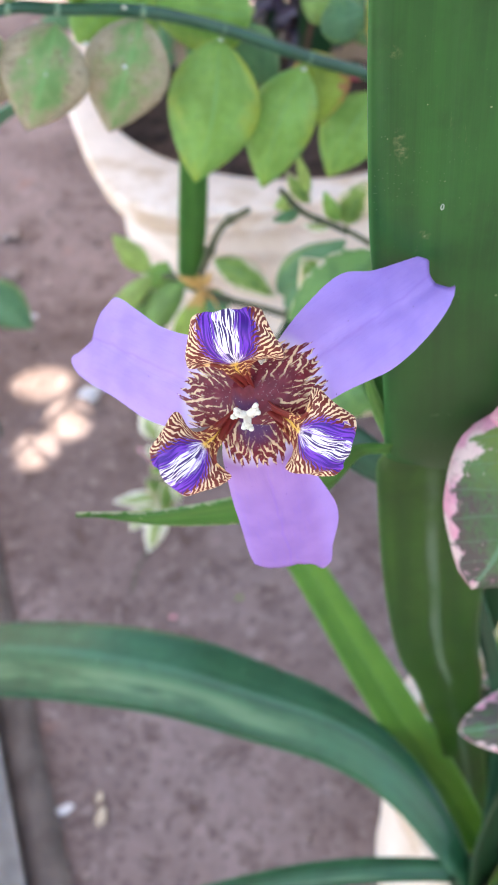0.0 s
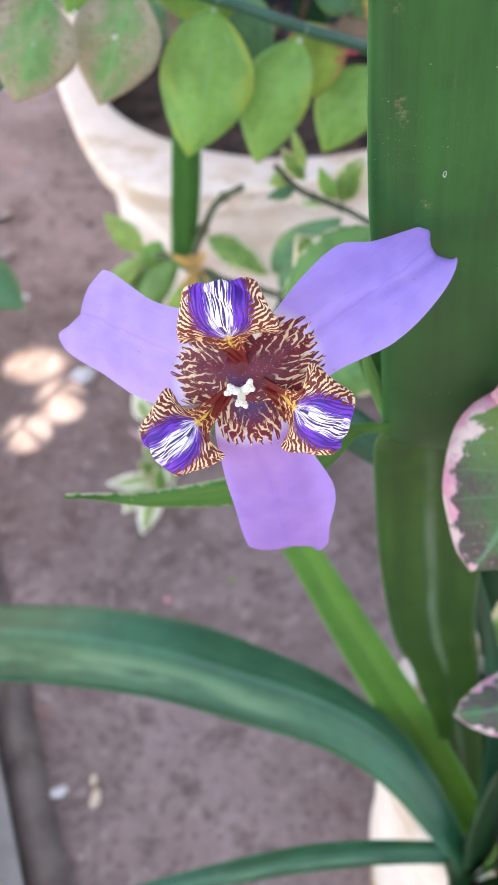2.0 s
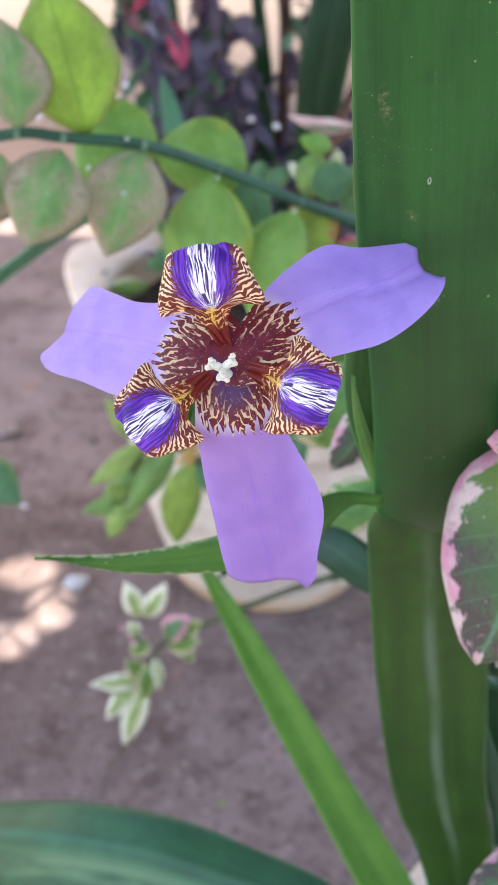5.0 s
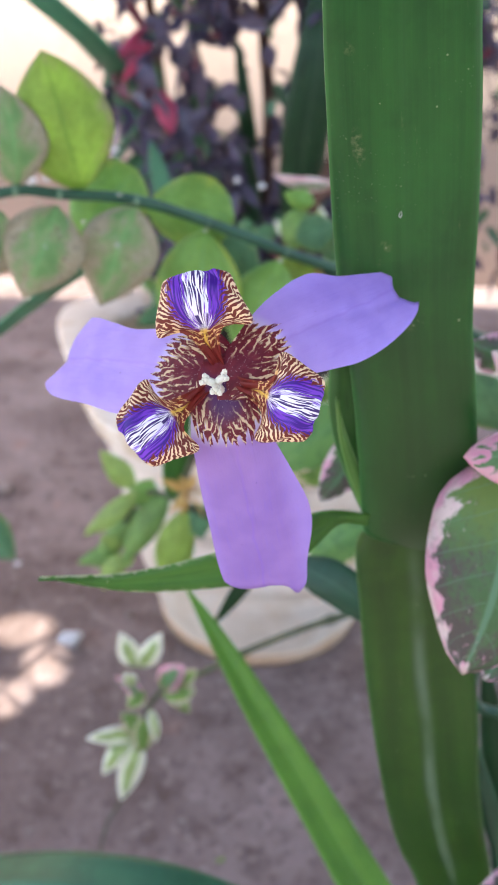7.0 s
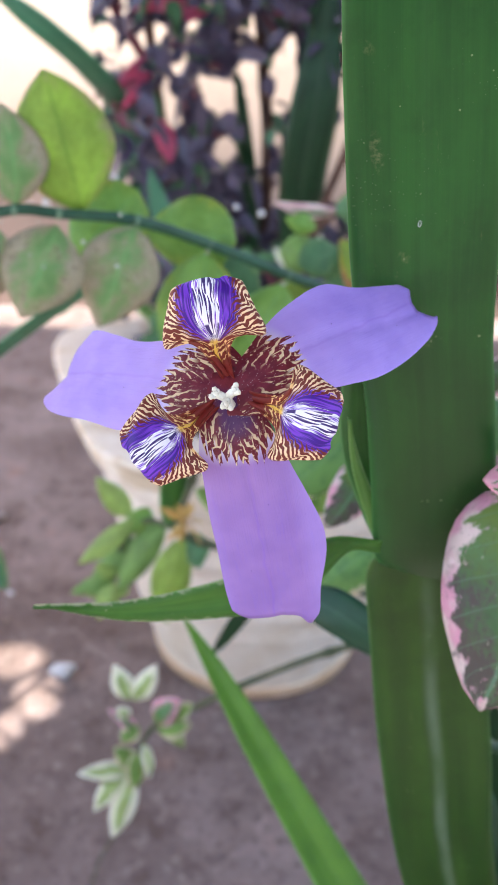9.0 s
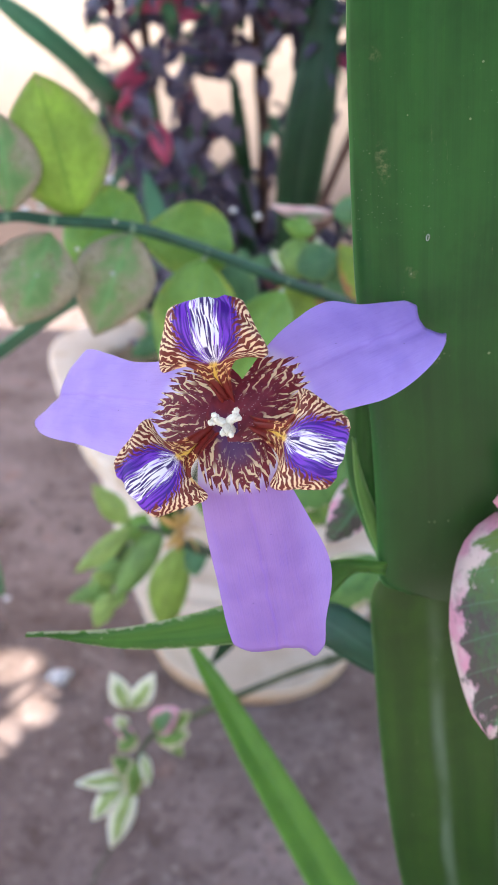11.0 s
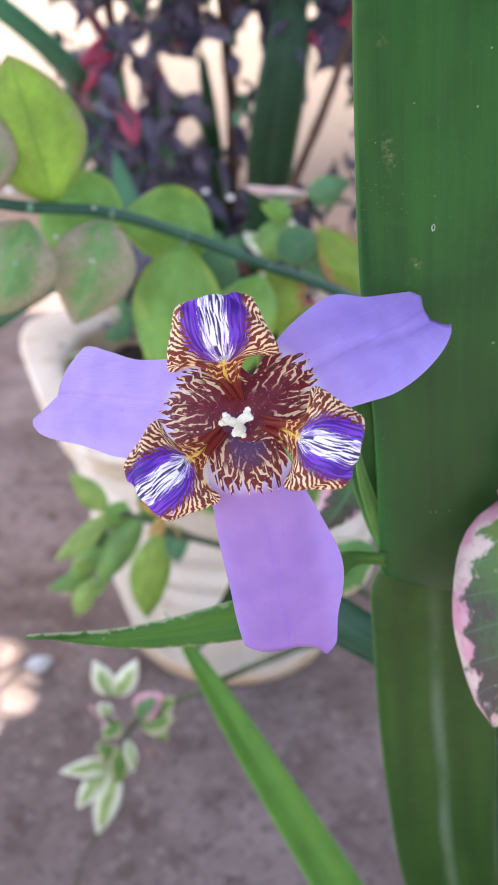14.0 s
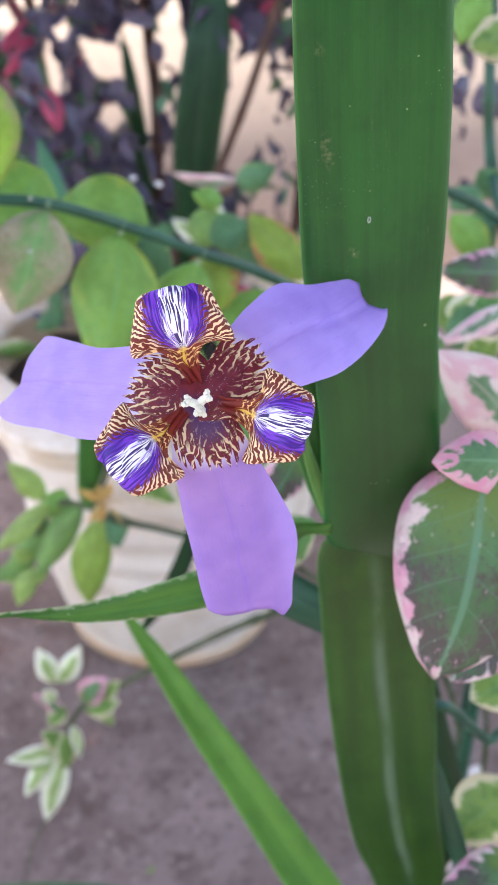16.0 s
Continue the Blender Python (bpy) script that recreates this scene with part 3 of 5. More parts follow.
def strap(points, side, left, right, thick=0.0012, cup=0.0, nu=48, nv=13, fold=0.0, wave=0.0, seed=0):
    """A long leaf along a smooth curve. left, right: tables of half widths along it; cup: hollow of the section; fold: keel of the midrib."""
    spine = spline(points, nu)
    grid, uvs = [], []
    for i, p in enumerate(spine):
        s = i / (nu - 1)
        way = (spine[min(i + 1, nu - 1)] - spine[max(i - 1, 0)]).normalized()
        sd = side(s) if callable(side) else Vector(side)
        sd = (sd - way * sd.dot(way)).normalized()
        nrm = way.cross(sd)
        a, b = smooth_table(left, s), smooth_table(right, s)
        row, ur = [], []
        for j in range(nv):
            e = 2 * j / (nv - 1) - 1
            w = b * e if e > 0 else a * e
            z = cup * (a + b) * 0.5 * e * e + fold * (a + b) * 0.5 * abs(e)
            z += wave * (a + b) * math.sin(s * 17 + seed + 2 * e) * e * e
            row.append(p + sd * w + nrm * z)
            ur.append((0.5 + 0.5 * e, s))
        grid.append(row)
        uvs.append(ur)
    return sheet(grid, uvs, thick)


def broad_leaf(base, tip, width, turn=0.0, eye=(0.03, -0.03, 1.05), droop=0.12, cup=0.16, seed=0, nu=15, nv=9, blunt=False, heavy=False, oval=False):
    """A pointed oval leaf from its stalk to its tip, its face towards the eye, turned about its midrib."""
    base, tip = Vector(base), Vector(tip)
    rnd = random.Random(seed)
    way = (tip - base).normalized()
    out = (Vector(eye) - base).normalized()
    side = way.cross(out).normalized()
    out = side.cross(way)
    side, out = side * math.cos(radians(turn)) + out * math.sin(radians(turn)), out * math.cos(radians(turn)) - side * math.sin(radians(turn))
    size = (tip - base).length
    wob = rnd.uniform(0, 6)
    lean = rnd.uniform(-0.05, 0.05)
    grid, uvs = [], []
    for i in range(nu):
        s = i / (nu - 1)
        w = width * 0.5 * (math.sin(math.pi * min(1, s ** 0.88)) ** 0.84) * (1 - 0.12 * s) * 1.07
        if blunt:
            w = width * 0.5 * max(0.0, math.sin(math.pi * s ** 1.25)) ** 0.5
        if oval:
            w = width * 0.5 * max(0.0, math.sin(math.pi * s ** 0.93)) ** 0.76
        if heavy:
            w = width * 0.5 * max(0.0, math.sin(math.pi * min(1.0, s ** 0.68))) ** 0.66
        w = max(w, width * 0.012)
        mid = base.lerp(tip, s) + out * size * droop * (4 * s * (1 - s)) + side * size * lean * math.sin(s * 3.1)
        row, ur = [], []
        for j in range(nv):
            e = 2 * j / (nv - 1) - 1
            z = width * (-cup * abs(e) ** 1.4 + 0.035 * math.sin(s * 15 + wob + e * 2) * abs(e)) * (w / (width * 0.5))
            row.append(mid + side * w * e + out * z)
            ur.append((e, s))
        grid.append(row)
        uvs.append(ur)
    return sheet(grid, uvs, 0.0005)


def tube(points, radius, n=40, sides=10, knots=0.0, step=9):
    """A round stem along a smooth curve. radius: number or table along it; knots: swelling at the nodes."""
    spine = spline(points, n)
    bm = bmesh.new()
    lay = bm.loops.layers.uv.new("UVMap")
    rings = []
    ref = Vector((0.3, 0.2, 0.93))
    for i, p in enumerate(spine):
        s = i / (n - 1)
        way = (spine[min(i + 1, n - 1)] - spine[max(i - 1, 0)]).normalized()
        if abs(way.dot(ref)) > 0.95:
            ref = Vector((0.9, 0.3, 0.1))
        a = way.cross(ref).normalized()
        b = way.cross(a)
        r = smooth_table(radius, s) if isinstance(radius, (list, tuple)) else radius
        if knots:
            r *= 1 + knots * max(0.0, math.cos(i * 2 * math.pi / step)) ** 8
        rings.append([bm.verts.new(p + (a * math.cos(k * 2 * math.pi / sides) + b * math.sin(k * 2 * math.pi / sides)) * r) for k in range(sides)])
    for i in range(n - 1):
        for k in range(sides):
            f = bm.faces.new((rings[i][k], rings[i][(k + 1) % sides], rings[i + 1][(k + 1) % sides], rings[i + 1][k]))
            for loop, q in zip(f.loops, ((0, i), (1, i), (1, i + 1), (0, i + 1))):
                loop[lay].uv = ((k + q[0]) / sides, q[1] / n)
    bm.faces.new(rings[0][::-1])
    bm.faces.new(rings[-1])
    return bm


def lathe(profile, sides=72, wob=0.0):
    """A turned body from (radius, height) pairs; open profiles are closed on the axis where they reach radius 0."""
    bm = bmesh.new()
    rings = []
    for r, z in profile:
        if r < 1e-6:
            rings.append([bm.verts.new((0, 0, z))])
        else:
            rings.append([bm.verts.new((r * (1 + wob * math.sin(3 * k * 2 * math.pi / sides)) * math.cos(k * 2 * math.pi / sides), r * (1 + wob * math.sin(3 * k * 2 * math.pi / sides)) * math.sin(k * 2 * math.pi / sides), z)) for k in range(sides)])
    for a, b in zip(rings, rings[1:]):
        for k in range(sides):
            k2 = (k + 1) % sides
            if len(a) == 1 and len(b) > 1:
                bm.faces.new((a[0], b[k2], b[k]))
            elif len(b) == 1 and len(a) > 1:
                bm.faces.new((a[k], a[k2], b[0]))
            elif len(a) > 1:
                bm.faces.new((a[k], a[k2], b[k2], b[k]))
    bmesh.ops.recalc_face_normals(bm, faces=bm.faces)
    return bm


def pebble(size, seed, flat=0.7, cuts=2):
    bm = bmesh.new()
    bmesh.ops.create_icosphere(bm, subdivisions=cuts, radius=1.0)
    for v in bm.verts:
        k = 1 + 0.35 * noise.noise(v.co * 1.3 + Vector((seed * 3.1, seed, 0)))
        v.co = Vector((v.co.x * size * k, v.co.y * size * 0.8 * k, v.co.z * size * flat * k))
    return bm


def box(x0, x1, y0, y1, z0, z1, bevel=0.0):
    bm = bmesh.new()
    bmesh.ops.create_cube(bm, size=1.0)
    for v in bm.verts:
        v.co = Vector((x0 + (v.co.x + 0.5) * (x1 - x0), y0 + (v.co.y + 0.5) * (y1 - y0), z0 + (v.co.z + 0.5) * (z1 - z0)))
    if bevel:
        bmesh.ops.bevel(bm, geom=bm.edges[:] + bm.verts[:], offset=bevel, segments=2, affect="EDGES")
    return bm


# ---- setting ----
def make_ground():
    bm = bmesh.new()
    n = 120
    verts = {}
    for i in range(n + 1):
        for j in range(n + 1):
            x, y = -2.5 + 5.0 * i / n, -1.5 + 5.5 * j / n
            z = 0.006 * noise.noise(Vector((x * 3, y * 3, 0))) + 0.003 * noise.noise(Vector((x * 11, y * 11, 4)))
            verts[i, j] = bm.verts.new((x, y, z - 0.004))
    for i in range(n):
        for j in range(n):
            bm.faces.new((verts[i, j], verts[i + 1, j], verts[i + 1, j + 1], verts[i, j + 1]))
    far = [bm.verts.new((x, y, -0.004)) for x, y in ((-60, -60), (60, -60), (60, 60), (-60, 60))]
    sides = [[verts[k, 0] for k in range(n + 1)], [verts[n, k] for k in range(n + 1)], [verts[n - k, n] for k in range(n + 1)], [verts[0, n - k] for k in range(n + 1)]]
    for k in range(4):
        bm.faces.new([far[k], far[(k + 1) % 4]] + sides[k][::-1])
    bmesh.ops.recalc_face_normals(bm, faces=bm.faces)
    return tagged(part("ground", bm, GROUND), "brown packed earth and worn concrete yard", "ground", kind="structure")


make_ground()
tagged(part("wall_north", box(-5, 5, 3.3, 3.5, -0.1, 2.6, 0.01), WALL), "cream painted garden wall in sunlight", "wall", kind="structure")
# Unseen south wall, added to close the yard behind the camera.
tagged(part("wall_south", box(-7, 7, -5.2, -5.0, -0.1, 2.4, 0.01), WALL), "unseen cream wall added to close the yard", "wall", kind="structure")
kerb = tagged(part("kerb", box(-0.7, 0, -1.8, 1.2, -0.1, 0.045, 0.012), KERB), "worn grey concrete kerb at the edge of the yard", "kerb", kind="structure")
kerb.matrix_world = pose(-0.26, 0.429, 0, 0, 0, 21)
gutter = tagged(part("gutter", box(0.002, 0.05, -1.8, 1.2, -0.1, 0.012, 0.006), GUTTER), "narrow dark gutter slab beside the kerb", "gutter", kind="structure")
gutter.matrix_world = pose(-0.26, 0.429, 0, 0, 0, 21)
# Unseen roof added to shade the yard, with one bay open for sun spots.
roof = tagged(new("shade_roof"), "unseen roof of wooden boards added to shade the yard", "roof", kind="structure")
SPOT = Vector((-0.315, 1.085, 0)) + SUN_WAY * (2.7 / SUN_WAY.z)
edges = [-1.9, -1.5, -1.1, SPOT.y - 0.4, SPOT.y - 0.16, SPOT.y + 0.16, 0.3, 0.7, 1.05, 1.38]
for a, b in zip(edges, edges[1:]):
    if abs((a + b) / 2 - SPOT.y) < 0.1:
        part("plank", box(-1.7, SPOT.x - 0.13, a + 0.001, b - 0.001, 2.7, 2.73), ROOF, roof)
        part("plank", box(SPOT.x + 0.13, 1.8, a + 0.001, b - 0.001, 2.7, 2.73), ROOF, roof)
    else:
        part("plank", box(-1.7, 1.8, a + 0.001, b - 0.001, 2.7, 2.73), ROOF, roof)


def make_mat():
    """An unseen woven mat added over the open bay of the roof, its two holes and slit cut to shape the sun spots."""
    bm = bmesh.new()
    n, half = 88, 0.2
    vs = {}
    for i in range(n + 1):
        for j in range(n + 1):
            x, y = half * (2 * i / n - 1), half * (2 * j / n - 1)
            vs[i, j] = bm.verts.new((x, y, 0.002 * math.sin(x * 260) * math.sin(y * 260)))
    for i in range(n):
        for j in range(n):
            x, y = half * ((2 * i + 1) / n - 1), half * ((2 * j + 1) / n - 1)
            hole = ((x + 0.045) / 0.055) ** 2 + ((y - 0.08) / 0.043) ** 2 < 1 or ((x - 0.014) / 0.038) ** 2 + ((y + 0.006 + x * 0.3) / 0.05) ** 2 < 1
            slit = ((x + 0.03) / 0.034) ** 2 + ((y + 0.088) / 0.042) ** 2 < 1
            if not hole and not slit:
                bm.faces.new((vs[i, j], vs[i + 1, j], vs[i + 1, j + 1], vs[i, j + 1]))
    for v in [v for v in bm.verts if not v.link_faces]:
        bm.verts.remove(v)
    bmesh.ops.solidify(bm, geom=bm.faces[:], thickness=0.002)
    return bm


# Added out of view: the holes let sun through as spots on the yard.
palm = part("palm_mat", make_mat(), STRAW)
palm.location = SPOT + Vector((0, 0, 0.034))
tagged(palm, "unseen mat added over the open roof bay, holed to shape the sun spots", "mat")
# Unseen frond, hung where its leaflets cast shadows across the sun spots.
FROND_FOOT = Vector((-0.34, 1.05, 0)) + SUN_WAY * (1.45 / SUN_WAY.z)
frond = tagged(new("shadow_frond"), "unseen dry palm frond added to cast leaf shadows on the yard", "palm frond")
frond.location = FROND_FOOT
part("midrib", tube([(0.1, 0.34, 1.25), (0.11, 0.24, 0.7), (0.09, 0.16, 0.12), (0.045, 0.08, 0.02), (0, 0, 0), (-0.05, -0.1, -0.02), (-0.09, -0.2, -0.05)], [(0, 0.006), (0.6, 0.005), (1, 0.002)], 40, 8), STRAW, frond)
for k in range(9):
    c = Vector((0.04 - 0.014 * k, 0.075 - 0.031 * k, 0.015 - 0.007 * k))
    for way in (Vector((0.12, -0.1, -0.01)), Vector((-0.14, -0.02, -0.01))):
        if way.x > 0 and k in (1, 2, 4) or way.x < 0 and k in (0, 1, 3):
            continue
        part("leaflet", strap([c, c + way * 0.5, c + way], (way.y, -way.x, 0), [(0, 0.003), (0.4, 0.0062), (1, 0.0006)], [(0, 0.003), (0.4, 0.0062), (1, 0.0006)], 0.0008, 0.1, 10, 5), STRAW, frond)

# ---- pots ----
def squared(bm, turn, start, full, by_height):
    """Draws a turned body out to a square with rounded corners, more and more from start to full."""
    for v in bm.verts:
        r = math.hypot(v.co.x, v.co.y)
        s = min(1.0, max(0.0, ((v.co.z if by_height else r) - start) / (full - start)))
        a = math.atan2(v.co.y, v.co.x) - turn
        k = 1 + s * s * (3 - 2 * s) * ((abs(math.cos(a)) ** 4.6 + abs(math.sin(a)) ** 4.6) ** (-1 / 4.6) - 1)
        v.co.x *= k
        v.co.y *= k
    return bm


def make_pot(at, size, label, ridges=5, turn=None):
    r0, r1, h, lip = size
    pot = new("plant_pot")
    pot.location = at
    tagged(pot, label, "plant pot", "cream plant pots")
    prof = [(0, 0.004), (r0 * 0.93, 0.0), (r0, 0.006), (r0 * 1.01, 0.02)]
    neck, inner = r1 * 0.86, r1 * 0.835
    for k in range(ridges * 6 + 1):
        s = k / (ridges * 6)
        bulge = 0.0032 * math.cos(s * ridges * 2 * math.pi) * min(1.0, s * 2.2) + 0.008 * math.sin(math.pi * s)
        prof.append((r0 * 1.02 + (neck - r0 * 1.02) * s ** 0.9 + bulge, 0.03 + (h - lip - 0.04) * s))
    prof += [(neck + 0.002, h - lip - 0.006), (neck - 0.012, h - lip - 0.004)]
    rim = [(neck - 0.014, h - lip - 0.004), (neck - 0.004, h - lip - 0.001), (r1 * 0.94, h - lip), (r1 * 0.958, h - lip + 0.002), (r1 * 0.966, h - lip + 0.006), (r1 * 0.968, h - lip + 0.014), (r1 * 0.965, h - lip * 0.55), (r1 * 0.975, h - lip * 0.36), (r1 * 0.99, h - lip * 0.28), (r1, h - 0.011), (r1, h - 0.006), (r1 * 0.993, h - 0.001), (r1 * 0.98, h), (inner + 0.02, h + 0.001), (inner + 0.008, h - 0.001), (inner + 0.002, h - 0.006), (inner, h - 0.018)]
    body, edge = lathe(prof, 96), lathe(rim, 96)
    if turn is not None:
        squared(body, turn, h * 0.25, h * 1.5, True)
        squared(edge, turn, inner + 0.006, inner + 0.016, False)
    part("body", body, POT, pot)
    part("rim", edge, POT_RIM, pot, "broad rim with ochre stains")
    part("inside", lathe([(inner - 0.001, h - 0.01), (inner - 0.008, h - 0.06), (inner - 0.012, h - 0.12), (0, h - 0.12)], 60), POT_FOOT, pot, "soil-stained inside of the pot")
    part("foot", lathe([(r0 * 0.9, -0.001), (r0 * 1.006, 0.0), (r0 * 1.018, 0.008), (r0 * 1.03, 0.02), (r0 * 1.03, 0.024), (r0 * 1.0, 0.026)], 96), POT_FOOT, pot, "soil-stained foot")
    soil = lathe([(0, h - 0.05), (inner * 0.3, h - 0.045), (inner * 0.7, h - 0.05), (inner - 0.006, h - 0.06)], 60)
    for v in soil.verts:
        v.co.z += 0.014 * noise.noise(v.co * 25) + 0.008 * noise.noise(v.co * 70)
    part("soil", soil, SOIL, pot, "dark lumpy potting soil")
    return pot


make_pot((0.075, 1.28, 0), (0.18, 0.318, 0.52, 0.046), "large cream pot with ribbed sides standing on the yard", 8, radians(197.8))
make_pot((0.287, 0.318, 0), (0.1, 0.135, 0.36, 0.04), "cream pot in which the walking iris grows", 3)

# ---- walking iris ----
iris = new("walking_iris")
iris.location = (0.2, 0.21, 0.31)
tagged(iris, "walking iris with strap leaves and one lilac flower", "flowering plant")


def iris_part(name, bm, material, label=""):
    ob = part(name, bm, material, iris, label)
    ob.matrix_parent_inverse = Matrix.Translation(-Vector(iris.location))
    return ob


W = Vector((1, 0, 0))


def edged_strap(rows, side, thick, cup, nu, nv):
    """A strap leaf from rows of (left edge x, right edge x, y, z)."""
    n = len(rows) - 1
    mids = [((a + b) / 2, y, z) for a, b, y, z in rows]
    half = [(k / n, (b - a) / 2) for k, (a, b, y, z) in enumerate(rows)]
    return strap(mids, side, half, half, thick, cup, nu, nv)


iris_part("lower_stalk", edged_strap([(0.207, 0.228, 0.262, 0.32), (0.1977, 0.2248, 0.28, 0.39), (0.1718, 0.2045, 0.284, 0.483), (0.1525, 0.189, 0.275, 0.545), (0.1347, 0.1752, 0.2632, 0.606), (0.1225, 0.1662, 0.2565, 0.638), (0.1145, 0.1592, 0.2508, 0.665), (0.1072, 0.1522, 0.2455, 0.695), (0.0992, 0.1455, 0.24, 0.7326), (0.0921, 0.1378, 0.2355, 0.77), (0.0866, 0.1312, 0.2308, 0.804), (0.083, 0.1268, 0.2275, 0.827), (0.0813, 0.1246, 0.2256, 0.838), (0.0813, 0.1238, 0.225, 0.8428), (0.0838, 0.1222, 0.2244, 0.8462), (0.09, 0.117, 0.224, 0.849)], (1, 0.02, -0.03), 0.003, -0.1, 130, 17), STALK_LOW, "olive green flattened lower stalk below the node")
iris_part("scape", edged_strap([(0.0985, 0.1065, 0.2237, 0.8405), (0.0915, 0.1145, 0.2231, 0.8430), (0.0868, 0.1195, 0.2223, 0.8470), (0.0828, 0.1223, 0.2213, 0.8530), (0.0807, 0.1213, 0.2196, 0.8635), (0.0777, 0.1180, 0.2152, 0.8850), (0.0734, 0.1126, 0.2097, 0.9110), (0.0692, 0.1078, 0.2053, 0.9320), (0.0650, 0.1047, 0.2007, 0.9515), (0.0620, 0.1025, 0.1970, 0.9686), (0.0582, 0.0983, 0.1925, 0.9980), (0.0554, 0.0940, 0.1885, 1.0225), (0.0504, 0.0866, 0.1805, 1.0800), (0.0433, 0.0800, 0.1685, 1.1600), (0.0504, 0.0535, 0.1535, 1.2600)], (1, 0.02, -0.03), 0.0026, -0.1, 150, 17), STALK, "broad flattened green flower stalk that ends in a rounded node")
scar = pebble(0.0009, 4, 0.4, 1)
iris_part("node_scar", scar, BARK, "small brown scar on the node").matrix_basis = Matrix.Translation((0.0985, 0.2232, 0.8395))
iris_part("blade", strap([(0.214, 0.205, 0.315), (0.222, 0.224, 0.382), (0.199, 0.25, 0.412), (0.17, 0.28, 0.446), (0.15, 0.3, 0.47), (0.121, 0.33, 0.504), (0.092, 0.36, 0.539), (0.053, 0.4, 0.585), (0.024, 0.43, 0.62), (-0.003, 0.457, 0.651)], (0.532, 0.257, 0.2275),
    [(0, 0.004), (0.1, 0.006), (0.22, 0.0135), (0.32, 0.0168), (0.42, 0.0168), (0.6, 0.0146), (0.78, 0.0105), (0.9, 0.006), (1, 0.0003)], [(0, 0.004), (0.1, 0.006), (0.22, 0.0135), (0.32, 0.0168), (0.42, 0.0168), (0.6, 0.0146), (0.78, 0.0105), (0.9, 0.006), (1, 0.0003)], 0.0014, 0.0, 70, 13, -0.35), FRESH, "fresh light green leaf blade with a keeled midrib")
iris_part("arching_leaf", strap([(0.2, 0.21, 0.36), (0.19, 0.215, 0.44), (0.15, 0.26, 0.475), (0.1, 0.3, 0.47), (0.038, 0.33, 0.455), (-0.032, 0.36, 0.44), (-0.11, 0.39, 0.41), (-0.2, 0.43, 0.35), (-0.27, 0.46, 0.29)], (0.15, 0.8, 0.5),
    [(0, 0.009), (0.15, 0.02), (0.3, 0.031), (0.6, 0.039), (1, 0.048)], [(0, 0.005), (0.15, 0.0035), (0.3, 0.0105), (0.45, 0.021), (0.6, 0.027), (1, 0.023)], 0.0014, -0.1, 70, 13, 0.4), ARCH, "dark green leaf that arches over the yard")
iris_part("low_leaf", strap([(0.202, 0.208, 0.36), (0.19, 0.205, 0.43), (0.14, 0.205, 0.44), (0.08, 0.2, 0.44), (0.02, 0.192, 0.43), (-0.05, 0.185, 0.4)], (0.1, 0.8, 0.5),
    [(0, 0.008), (0.25, 0.0075), (0.6, 0.009), (1, 0.006)], [(0, 0.008), (0.25, 0.0075), (0.6, 0.009), (1, 0.006)], 0.0014, 0.1, 40, 11), ARCH, "low dark green leaf")
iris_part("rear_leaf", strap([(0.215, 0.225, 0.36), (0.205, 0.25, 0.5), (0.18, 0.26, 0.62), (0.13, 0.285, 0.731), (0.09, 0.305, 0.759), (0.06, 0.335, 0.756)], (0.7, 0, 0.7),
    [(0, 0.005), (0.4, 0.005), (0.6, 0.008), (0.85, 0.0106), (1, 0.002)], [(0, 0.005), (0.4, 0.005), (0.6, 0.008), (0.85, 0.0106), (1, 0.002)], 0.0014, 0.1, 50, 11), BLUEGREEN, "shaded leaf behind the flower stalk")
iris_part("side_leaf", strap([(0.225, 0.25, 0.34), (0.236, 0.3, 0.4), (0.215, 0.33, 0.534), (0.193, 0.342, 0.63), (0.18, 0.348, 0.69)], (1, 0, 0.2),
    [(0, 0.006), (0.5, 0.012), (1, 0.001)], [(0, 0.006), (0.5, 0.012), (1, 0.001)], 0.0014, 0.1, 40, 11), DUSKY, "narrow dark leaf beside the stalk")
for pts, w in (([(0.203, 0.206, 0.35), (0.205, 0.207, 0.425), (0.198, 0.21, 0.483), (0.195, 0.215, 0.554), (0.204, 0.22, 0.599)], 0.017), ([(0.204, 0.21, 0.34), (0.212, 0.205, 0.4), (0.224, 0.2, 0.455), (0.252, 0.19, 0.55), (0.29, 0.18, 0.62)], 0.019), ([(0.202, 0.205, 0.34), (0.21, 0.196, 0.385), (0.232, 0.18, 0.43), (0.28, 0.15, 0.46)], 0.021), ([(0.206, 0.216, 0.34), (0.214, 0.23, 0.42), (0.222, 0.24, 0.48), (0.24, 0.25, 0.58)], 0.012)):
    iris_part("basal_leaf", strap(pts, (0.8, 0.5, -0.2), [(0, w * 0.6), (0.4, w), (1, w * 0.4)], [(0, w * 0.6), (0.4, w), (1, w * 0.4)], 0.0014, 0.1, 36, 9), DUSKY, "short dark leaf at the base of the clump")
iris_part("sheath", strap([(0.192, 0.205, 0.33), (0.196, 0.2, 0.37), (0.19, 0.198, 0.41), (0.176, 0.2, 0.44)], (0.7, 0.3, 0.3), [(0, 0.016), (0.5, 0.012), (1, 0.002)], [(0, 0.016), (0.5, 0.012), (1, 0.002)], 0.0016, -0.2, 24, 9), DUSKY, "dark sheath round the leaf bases")
